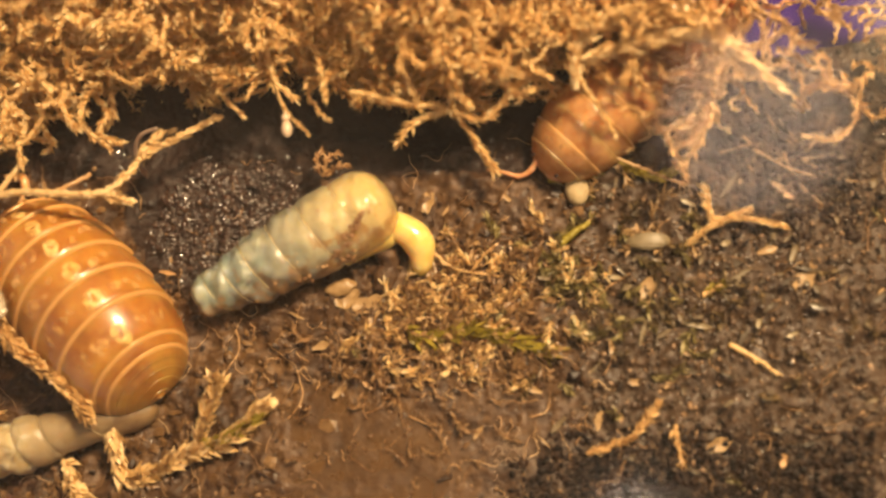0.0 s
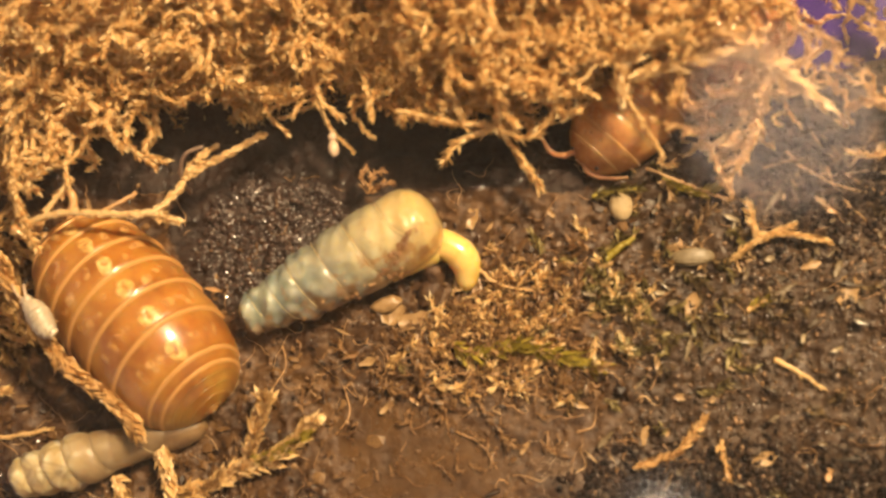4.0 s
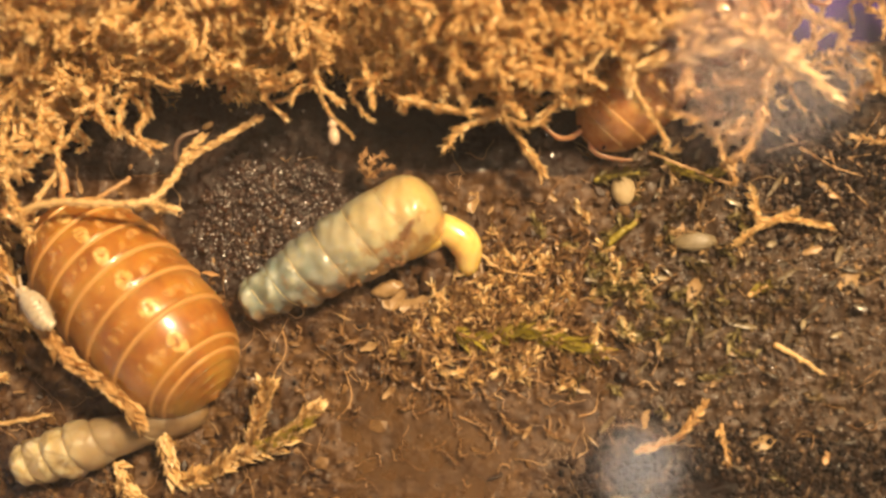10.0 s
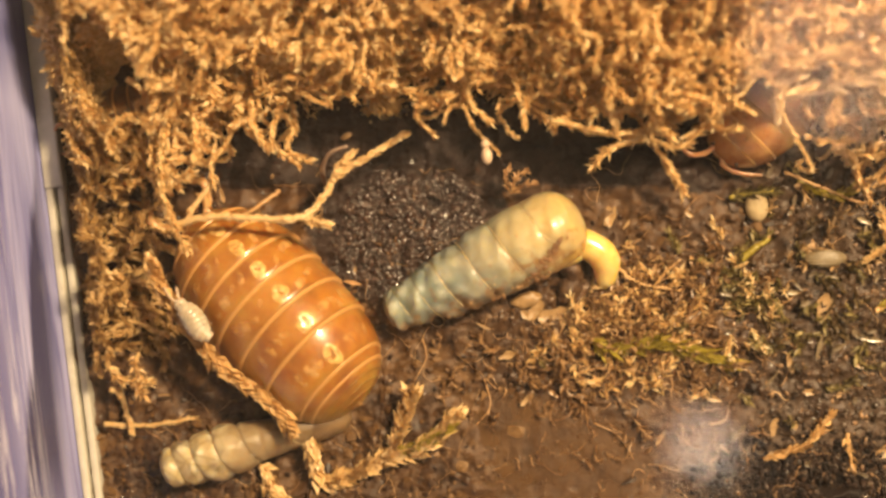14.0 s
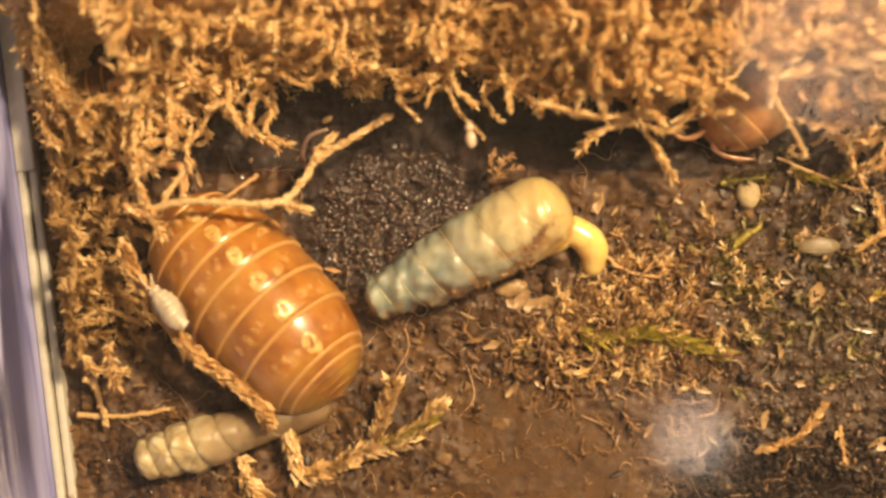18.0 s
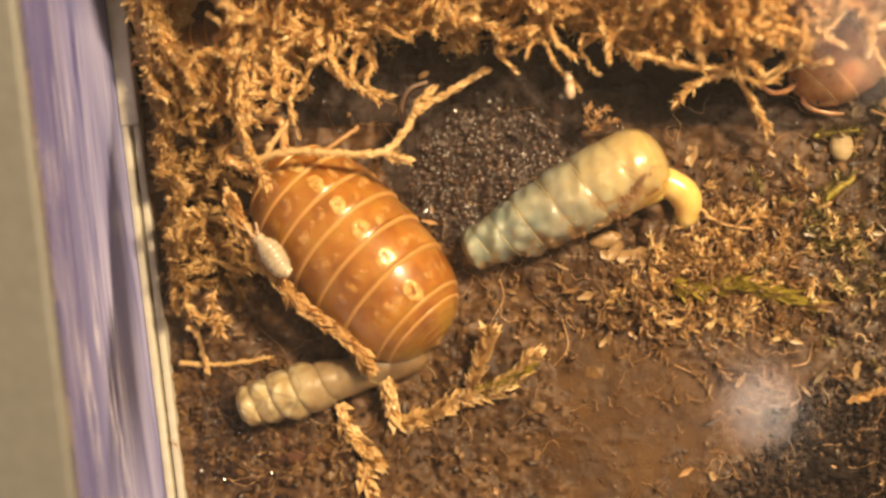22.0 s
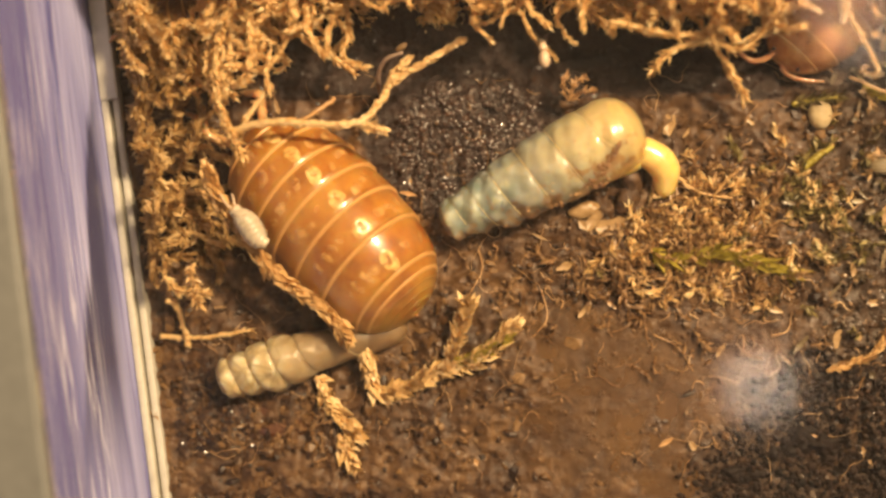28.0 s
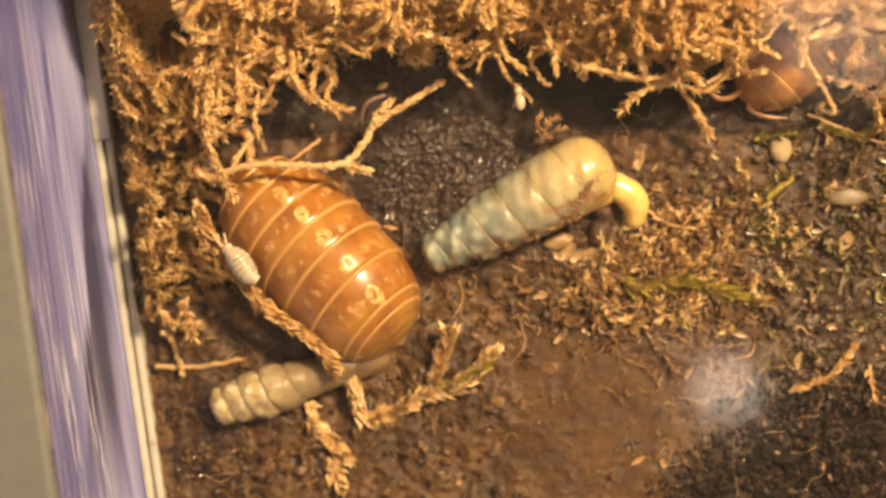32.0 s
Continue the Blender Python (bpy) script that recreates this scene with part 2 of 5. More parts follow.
M_FOOT_GREY = material("grey_flesh", flesh([(0.35, (0.13, 0.075, 0.032)), (0.65, (0.22, 0.14, 0.064))], 900, 0.42, (1.0, 0.8, 0.5), 0.7, 0.1, 0.15, 1200))


def snail_shell(stops, length, veins, grains=0.6, soil=0.75, film=0.9, dull=0.25, deep=0.0006, glassy=0.0):
    """Pigment runs along the shell from the tip to the mouth; pale grains show in the upper whorls, brown soil clings to one flank."""
    def build(nt):
        tc = node(nt, "ShaderNodeTexCoord")
        obj = tc.outputs["Object"]
        xyz = node(nt, "ShaderNodeSeparateXYZ", {0: obj})
        n = noise_tex(nt, obj, 700, 4)
        f = node(nt, "ShaderNodeMath", {0: xyz.outputs[0], 1: 1 / (length * MM), 2: -0.08}, operation="MULTIPLY_ADD").outputs[0]
        f = node(nt, "ShaderNodeMath", {0: n, 1: 0.16, 2: f}, operation="MULTIPLY_ADD").outputs[0]
        col = ramp(nt, f, stops)
        cell = node(nt, "ShaderNodeTexVoronoi", {"Vector": obj, "Scale": 1150.0, "Smoothness": 0.6}, feature="SMOOTH_F1").outputs[0]
        pale = ramp(nt, cell, [(0.12, (1, 1, 1)), (0.62, (0, 0, 0))])
        near = ramp(nt, f, [(0.36, (1, 1, 1)), (0.66, (0.05, 0.05, 0.05))])
        pale = node(nt, "ShaderNodeMath", {0: pale, 1: near}, operation="MULTIPLY").outputs[0]
        col = mix(nt, node(nt, "ShaderNodeMath", {0: pale, 1: grains}, operation="MULTIPLY").outputs[0], col, (0.74, 0.75, 0.64))
        patch = ramp(nt, noise_tex(nt, obj, 330, 3), [(0.45, (0, 0, 0)), (0.62, (0.3, 0.3, 0.3))])
        col = mix(nt, patch, col, (0.37, 0.27, 0.16))
        vor = node(nt, "ShaderNodeTexVoronoi", {"Vector": obj, "Scale": 900.0}, feature="DISTANCE_TO_EDGE").outputs[0]
        line = ramp(nt, vor, [(0.0, (1, 1, 1)), (0.09, (0, 0, 0))])
        line = node(nt, "ShaderNodeMath", {0: line, 1: near}, operation="MULTIPLY").outputs[0]
        col = mix(nt, node(nt, "ShaderNodeMath", {0: line, 1: veins}, operation="MULTIPLY").outputs[0], col, (0.34, 0.26, 0.13))
        flank = node(nt, "ShaderNodeMath", {0: xyz.outputs[1], 1: -230.0, 2: -0.55}, operation="MULTIPLY_ADD").outputs[0]
        stain = node(nt, "ShaderNodeMath", {0: noise_tex(nt, obj, 1200, 5), 1: 2.0, 2: flank}, operation="MULTIPLY_ADD").outputs[0]
        stain = ramp(nt, stain, [(0.62, (0, 0, 0)), (0.84, (1, 1, 1))])
        col = mix(nt, node(nt, "ShaderNodeMath", {0: stain, 1: soil}, operation="MULTIPLY").outputs[0], col, (0.40, 0.20, 0.065))
        speck = ramp(nt, noise_tex(nt, obj, 2100, 2), [(0.66, (0, 0, 0)), (0.74, (1, 1, 1))])
        col = mix(nt, node(nt, "ShaderNodeMath", {0: speck, 1: 0.35}, operation="MULTIPLY").outputs[0], col, (0.22, 0.13, 0.06))
        bumps = node(nt, "ShaderNodeMath", {0: noise_tex(nt, obj, 1500, 3), 1: 0.5, 2: pale}, operation="MULTIPLY_ADD").outputs[0]
        p = principled(nt, color=col, rough=dull, sss=0.8, sss_radius=(1.0, 0.8, 0.45), sss_scale=deep, coat=film, coat_rough=0.10, normal=bump(nt, bumps, 0.8, 0.22 * MM))
        if not glassy:
            return p
        thin = ramp(nt, noise_tex(nt, obj, 500, 3), [(0.35, (glassy * 0.75,) * 3), (0.65, (min(1.0, glassy * 1.25),) * 3)])
        clear = node(nt, "ShaderNodeBsdfTransparent", {"Color": (0.97, 0.93, 0.84, 1)}).outputs[0]
        return node(nt, "ShaderNodeMixShader", {0: thin, 1: p, 2: clear}).outputs[0]
    return build


SHELL_STOPS = [(0.0, (0.27, 0.33, 0.29)), (0.25, (0.22, 0.285, 0.275)), (0.48, (0.35, 0.385, 0.335)), (0.64, (0.51, 0.485, 0.335)), (0.82, (0.66, 0.56, 0.31)), (0.98, (0.72, 0.56, 0.22))]
M_SNAIL_A = material("blue_to_yellow_shell", snail_shell(SHELL_STOPS, 11.0, 0.05, 0.4, 0.8, 1.0, 0.3, 0.0012, 0.5))
M_INNER = material("snail_body", snail_shell([(0.0, (0.30, 0.35, 0.30)), (0.30, (0.20, 0.285, 0.29)), (0.50, (0.38, 0.41, 0.36)), (0.68, (0.63, 0.56, 0.33)), (0.95, (0.74, 0.54, 0.18))], 11.0, 0.0, 0.9, 0.2, 0.3, 0.4, 0.001))
M_SNAIL_B = material("cream_shell", snail_shell([(0.0, (0.55, 0.43, 0.23)), (0.36, (0.54, 0.42, 0.23)), (0.46, (0.36, 0.26, 0.14)), (0.58, (0.25, 0.17, 0.085)), (1.0, (0.21, 0.135, 0.065))], 9.0, 0.75, 0.35, 0.25, 0.3, 0.4, 0.001, 0.25))


def lilac(nt):
    """Lilac plastic with its reflections painted in: bluer towards the corner, fine pale threads under the rim and a
    dark streak that widens along the wall.
    """
    def calc(op, a, b, c=0.0, clamp=False):
        return node(nt, "ShaderNodeMath", {0: a, 1: b, 2: c}, operation=op, use_clamp=clamp).outputs[0]

    xyz = node(nt, "ShaderNodeSeparateXYZ", {0: node(nt, "ShaderNodeTexCoord").outputs["Object"]})
    along, up = calc("MULTIPLY", xyz.outputs[1], 1 / MM), calc("MULTIPLY", xyz.outputs[2], 1 / MM)
    broad, fine, thread = noise_tex(nt, coords(nt, (1, 0.12, 1)), 260, 3, 0.5, 1.2), noise_tex(nt, coords(nt, (1, 0.045, 1)), 1300, 4, 0.6, 1.4), noise_tex(nt, coords(nt, (1, 0.03, 1)), 900, 2, 0.5, 2.0)
    f = calc("MULTIPLY_ADD", fine, 0.25, calc("MULTIPLY", broad, 0.75))
    col = ramp(nt, f, [(0.38, (0.12, 0.12, 0.34)), (0.46, (0.27, 0.275, 0.56)), (0.56, (0.37, 0.375, 0.68)), (0.68, (0.50, 0.50, 0.82))])
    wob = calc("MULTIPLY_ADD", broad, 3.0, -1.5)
    # the band of deeper violet under the rim, painted into the plastic
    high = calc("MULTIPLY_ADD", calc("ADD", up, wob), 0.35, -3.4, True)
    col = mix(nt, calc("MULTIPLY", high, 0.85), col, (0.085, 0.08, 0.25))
    # the wall's dark reflection, painted as a widening streak
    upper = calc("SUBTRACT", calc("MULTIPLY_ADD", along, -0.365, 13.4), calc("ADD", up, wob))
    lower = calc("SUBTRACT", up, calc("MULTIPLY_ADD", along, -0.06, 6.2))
    reflection_wedge = calc("MULTIPLY", calc("MULTIPLY", upper, 1.6, 0.0, True), calc("MULTIPLY_ADD", lower, 0.7, 0.5, True))
    reflection_wedge = calc("MULTIPLY", reflection_wedge, calc("MULTIPLY_ADD", along, 0.16, -0.3, True))
    col = mix(nt, calc("MULTIPLY", reflection_wedge, 0.92), col, (0.055, 0.05, 0.11))
    # pale threads, painted for the light reflected along the plastic
    pale = ramp(nt, thread, [(0.465, (0, 0, 0)), (0.492, (1, 1, 1)), (0.50, (1, 1, 1)), (0.53, (0, 0, 0))])
    zone = calc("MULTIPLY", calc("MULTIPLY_ADD", up, 0.4, -2.9, True), calc("MULTIPLY_ADD", along, -0.03, 1.05, True))
    col = mix(nt, calc("MULTIPLY", calc("MULTIPLY", pale, zone), 0.9), col, (0.80, 0.79, 0.97))
    # darkening towards the corner, painted in as a blue tint
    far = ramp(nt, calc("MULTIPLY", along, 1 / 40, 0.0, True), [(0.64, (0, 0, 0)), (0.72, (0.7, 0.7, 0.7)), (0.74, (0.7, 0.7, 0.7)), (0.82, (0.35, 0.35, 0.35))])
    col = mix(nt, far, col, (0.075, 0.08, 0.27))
    return principled(nt, color=col, rough=0.2, spec=0.15, normal=bump(nt, broad, 0.25, 0.2 * MM))


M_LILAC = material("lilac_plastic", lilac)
M_RIM_PLASTIC = material("beige_plastic", varied([(0.35, (0.125, 0.125, 0.120)), (0.65, (0.160, 0.160, 0.154))], 60, 1800, 0.38, 0.01, 0.5))
M_BEAD = material("cream_plastic", varied([(0.35, (0.42, 0.39, 0.33)), (0.65, (0.56, 0.53, 0.46))], 120, 1500, 0.2, 0.01, 0.6))
M_CLOTH = material("lilac_cloth", varied([(0.3, (0.16, 0.13, 0.24)), (0.7, (0.26, 0.21, 0.36))], 30, 900, 0.85, 0.2, 0.2))


def clear_plastic(nt):
    fac = node(nt, "ShaderNodeFresnel", {"IOR": 1.3}).outputs[0]
    clear = node(nt, "ShaderNodeBsdfTransparent").outputs[0]
    gloss = node(nt, "ShaderNodeBsdfGlossy", {"Roughness": 0.10}).outputs[0]
    pane = node(nt, "ShaderNodeMixShader", {0: fac, 1: clear, 2: gloss}).outputs[0]
    # thin diffuse veil mixed into the pane, painted haze that lifts the darks
    haze_veil = ramp(nt, noise_tex(nt, coords(nt), 120, 5, 0.65), [(0.35, (0.0001,) * 3), (0.7, (0.0016,) * 3)])
    film = node(nt, "ShaderNodeBsdfDiffuse", {"Color": (0.8, 0.78, 0.74, 1)}).outputs[0]
    return node(nt, "ShaderNodeMixShader", {0: haze_veil, 1: pane, 2: film}).outputs[0]


def muddy(nt):
    v = coords(nt)
    p = principled(nt, color=ramp(nt, noise_tex(nt, v, 350, 4), [(0.35, (0.058, 0.026, 0.007)), (0.65, (0.102, 0.050, 0.0145))]), rough=0.3, spec=0.4,
                   normal=bump(nt, noise_tex(nt, v, 900, 3), 0.5, 0.12 * MM))
    thin = ramp(nt, noise_tex(nt, v, 600, 4), [(0.38, (0.25, 0.25, 0.25)), (0.6, (0.85, 0.85, 0.85))])
    return node(nt, "ShaderNodeMixShader", {0: thin, 1: node(nt, "ShaderNodeBsdfTransparent").outputs[0], 2: p}).outputs[0]


M_MUD = material("muddy_water", muddy)
M_LID = material("clear_scuffed_plastic", clear_plastic)


# ---------------------------------------------------------------- builders
class Geo:
    """Vertices in millimetres and faces of one mesh."""
    def __init__(self):
        self.v, self.f, self.n = [], [], 0

    def add(self, verts, faces):
        verts = np.asarray(verts, float)
        self.v.append(verts)
        k = self.n
        self.f.extend([tuple(k + i for i in q) for q in faces])
        self.n += len(verts)
        return self

    def grid(self, pts, closed=False, caps=False):
        """pts: rows x columns x 3."""
        r, c, _ = pts.shape
        faces = []
        for i in range(r - 1):
            for j in range(c if closed else c - 1):
                k = (j + 1) % c
                faces.append((i * c + j, i * c + k, (i + 1) * c + k, (i + 1) * c + j))
        if caps:
            faces.append(tuple(range(c))[::-1])
            faces.append(tuple((r - 1) * c + j for j in range(c)))
        return self.add(pts.reshape(-1, 3), faces)

    def tube(self, pts, radii, sides=6):
        pts = np.asarray(pts, float)
        radii = np.broadcast_to(np.asarray(radii, float), (len(pts),))
        d = np.gradient(pts, axis=0)
        d /= np.linalg.norm(d, axis=1)[:, None] + 1e-9
        ref = np.where(np.abs(d[:, 2:3]) > 0.9, (1.0, 0, 0), (0, 0, 1.0))
        a = np.cross(d, ref)
        a /= np.linalg.norm(a, axis=1)[:, None]
        b = np.cross(d, a)
        ang = np.linspace(0, 2 * np.pi, sides, endpoint=False)
        ring = pts[:, None] + radii[:, None, None] * (np.cos(ang)[None, :, None] * a[:, None] + np.sin(ang)[None, :, None] * b[:, None])
        return self.grid(ring, True, True)

    def box(self, lo, hi):
        v = [(x, y, z) for x in (lo[0], hi[0]) for y in (lo[1], hi[1]) for z in (lo[2], hi[2])]
        return self.add(v, [(0, 1, 3, 2), (4, 6, 7, 5), (0, 4, 5, 1), (2, 3, 7, 6), (0, 2, 6, 4), (1, 5, 7, 3)])

    def mesh(self, name, mat, origin=(0, 0, 0), smooth=True):
        me = bpy.data.meshes.new(name)
        v = (np.concatenate(self.v) - np.asarray(origin, float)) * MM
        me.from_pydata(v.tolist(), [], self.f)
        if smooth:
            me.polygons.foreach_set("use_smooth", [True] * len(me.polygons))
        me.materials.append(mat)
        me.update()
        return me


ORIGIN = {}


def thing(name, at, label, category, group="", kind=""):
    """An Empty at the base of a thing, in millimetres."""
    ob = new(name)
    ob.empty_display_size = 0.001
    ob.location = [c * MM for c in at]
    ORIGIN[ob.name] = np.array(at, float)
    return tagged(ob, label, category, group, kind)


def part(name, geo, mat, parent, label="", smooth=True):
    """One mesh under a thing or a part; geometry is given where the thing stands."""
    at = ORIGIN[parent.name]
    ob = new(name, geo.mesh(name, mat, at, smooth))
    ob.parent = parent
    ORIGIN[ob.name] = at
    return tagged(ob, label) if label else ob


def single(name, geo, mat, label, category, group="", kind="", smooth=True, at=None):
    """A thing of one mesh, its origin at its base."""
    v = np.concatenate(geo.v)
    o = np.array([*(v[:, :2].min(0) + v[:, :2].max(0)) / 2, v[:, 2].min()]) if at is None else np.array(at, float)
    ob = new(name, geo.mesh(name, mat, o, smooth))
    ob.location = o * MM
    ORIGIN[ob.name] = o
    return tagged(ob, label, category, group, kind)


def smoothstep(a, b, x):
    t = np.clip((x - a) / (b - a), 0, 1)
    return t * t * (3 - 2 * t)


def curve_points(pts, n):
    """A smooth line through the points."""
    p = np.asarray(pts, float)
    k = np.arange(len(p))
    t = np.linspace(0, len(p) - 1, n)
    if len(p) < 3:
        return np.stack([np.interp(t, k, p[:, c]) for c in range(3)], 1)
    q = np.vstack([2 * p[0] - p[1], p, 2 * p[-1] - p[-2]])
    i = np.minimum(t.astype(int), len(p) - 2)
    u = (t - i)[:, None]
    a, b, c, d = q[i], q[i + 1], q[i + 2], q[i + 3]
    return 0.5 * (2 * b + (c - a) * u + (2 * a - 5 * b + 4 * c - d) * u**2 + (3 * b - a - 3 * c + d) * u**3)




def wave_noise(x, y, scale, seed):
    """Cheap smooth noise: a sum of turned waves."""
    r = np.random.default_rng(seed)
    out = np.zeros_like(x, dtype=float)
    for _ in range(9):
        a, ph, s = r.uniform(0, 2 * np.pi), r.uniform(0, 2 * np.pi), scale * r.uniform(0.6, 1.7)
        out += np.sin((x * np.cos(a) + y * np.sin(a)) * s + ph + 1.3 * np.sin((y * np.cos(a) - x * np.sin(a)) * s * 0.7 + ph * 2))
    return out / 4.5


LATTICE = np.random.default_rng(5).random((256, 256))


def value_noise(x, y, scale, seed):
    """Smooth random heights from 0 to 1 on a lattice."""
    u, v = x * scale + 17.3 * seed + 300, y * scale + 41.7 * seed + 300
    i, j = np.floor(u).astype(int), np.floor(v).astype(int)
    a, c = u - i, v - j
    a, c = a * a * (3 - 2 * a), c * c * (3 - 2 * c)
    i, j, k, m = i % 256, j % 256, (i + 1) % 256, (j + 1) % 256
    return (LATTICE[i, j] * (1 - a) + LATTICE[k, j] * a) * (1 - c) + (LATTICE[i, m] * (1 - a) + LATTICE[k, m] * a) * c


def ground_z(x, y):
    x, y = np.asarray(x, float), np.asarray(y, float)
    z = 0.5 * (value_noise(x, y, 0.35, 1) - 0.5)
    for scale, height, seed in ((0.9, 0.42, 2), (2.0, 0.26, 3), (4.3, 0.14, 4), (9.0, 0.06, 5)):
        z = z + height * (0.5 - np.abs(2 * value_noise(x, y, scale, seed) - 1))
    calm = smoothstep(-6, -9, y) * smoothstep(-8, -4, x) * smoothstep(10, 7, x)
    z = z * (1 - 0.65 * calm)
    z = z - 0.9 * np.exp(-(((y - 5.9) / 1.7) ** 2)) * smoothstep(-17, -14, x) * smoothstep(8, 4, x)
    z = z + 3.0 * smoothstep(6.8, 11, y) * smoothstep(11, 6, x) * smoothstep(0.9, 3.6, x + 27.55 + 0.14 * y)
    gap = smoothstep(9.6, 10.8, y + 0.5 * wave_noise(x, y, 0.8, 8)) * smoothstep(10.5, 12.5, x)
    return z - 5.0 * gap


# ---------------------------------------------------------------- the box
BOX_TURN = 8.0
NX, UX = np.array([0.9903, 0.1392, 0]), np.array([-0.1392, 0.9903, 0])
CORNER = np.array([-27.55, 0.0, 0.0])          # a point on the inner face of the wall beside the animals


def in_box(a, b, z):
    """a: away from that wall; b: along it."""
    return CORNER + a * NX + b * UX + np.array([0, 0, z])


def slab(name, lo, hi, mat, label, category="box"):
    base = in_box((lo[0] + hi[0]) / 2, (lo[1] + hi[1]) / 2, lo[2])
    ob = new(name, Geo().box((lo[0] - (lo[0] + hi[0]) / 2, lo[1] - (lo[1] + hi[1]) / 2, 0), (hi[0] - (lo[0] + hi[0]) / 2, hi[1] - (lo[1] + hi[1]) / 2, hi[2] - lo[2])).mesh(name, mat, (0, 0, 0), False))
    ob.location, ob.rotation_euler = base * MM, (0, 0, radians(BOX_TURN))
    ORIGIN[ob.name] = base
    bev = ob.modifiers.new("edge", "BEVEL")
    bev.width, bev.segments = 0.12 * MM, 2
    return tagged(ob, label, category, kind="structure")


WALL_TOP = 14.3
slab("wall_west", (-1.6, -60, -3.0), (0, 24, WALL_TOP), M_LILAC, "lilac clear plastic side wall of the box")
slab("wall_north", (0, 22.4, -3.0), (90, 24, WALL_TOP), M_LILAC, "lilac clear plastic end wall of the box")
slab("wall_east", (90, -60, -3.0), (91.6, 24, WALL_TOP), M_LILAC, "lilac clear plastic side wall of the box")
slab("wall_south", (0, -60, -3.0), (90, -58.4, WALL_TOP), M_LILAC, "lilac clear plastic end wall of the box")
slab("floor", (-1.6, -60, -4.2), (91.6, 24, -3.0), M_FLOOR, "dark violet plastic floor of the box under soil")
slab("trim", (-7.5, -66, WALL_TOP), (1.0, 30, WALL_TOP + 0.9), M_RIM_PLASTIC, "beige plastic rim along the box wall")
slab("trim_north", (1.0, 22.5, WALL_TOP), (97, 30, WALL_TOP + 0.9), M_RIM_PLASTIC, "beige plastic rim along the box wall")
slab("trim_east", (90.1, -66, WALL_TOP), (97, 22.5, WALL_TOP + 0.9), M_RIM_PLASTIC, "beige plastic rim along the box wall")
slab("trim_south", (1.0, -66, WALL_TOP), (90.1, -58.5, WALL_TOP + 0.9), M_RIM_PLASTIC, "beige plastic rim along the box wall")
slab("bead", (0.02, -58.3, -1.0), (0.42, 22.3, 0.85), M_BEAD, "cream moulded bead at the wall's foot")
slab("bead_inner", (0.52, -58.3, -1.0), (0.92, 22.3, 0.6), M_BEAD, "cream moulded bead at the wall's foot")
slab("bead_cap", (0.03, 3.4, 0.4), (1.02, 22.3, 0.98), M_BEAD, "wide cream moulded strip at the wall's foot")
lid = slab("ceiling", (1.02, -58.4, WALL_TOP + 0.02), (90.0, 22.4, WALL_TOP + 0.5), M_LID, "clear scuffed plastic lid of the box")
lid.visible_shadow = False
table = new("ground", Geo().box((-800, -800, -24.2), (800, 800, -4.3)).mesh("ground", M_CLOTH, (0, 0, 0), False))
tagged(table, "lilac cloth spread under the plastic box", "table", kind="structure")


# ---------------------------------------------------------------- soil
def soil_sheet():
    xs = np.concatenate([np.linspace(-30.6, 27, 440), np.linspace(27.5, 64, 60)])
    ys = np.concatenate([np.linspace(-55, -18.5, 50), np.linspace(-18, 13, 250), np.linspace(13.3, 20, 14)])
    x, y = np.meshgrid(xs, ys)
    x = np.maximum(x, CORNER[0] - 0.14 * y - 0.6)
    z = ground_z(x, y)
    g = Geo().grid(np.stack([x, y, z], -1))
    ob = new("soil", g.mesh("soil", M_SOIL))
    return tagged(ob, "dark brown wet crumbly soil filling the box", "soil", kind="structure")


soil_sheet()


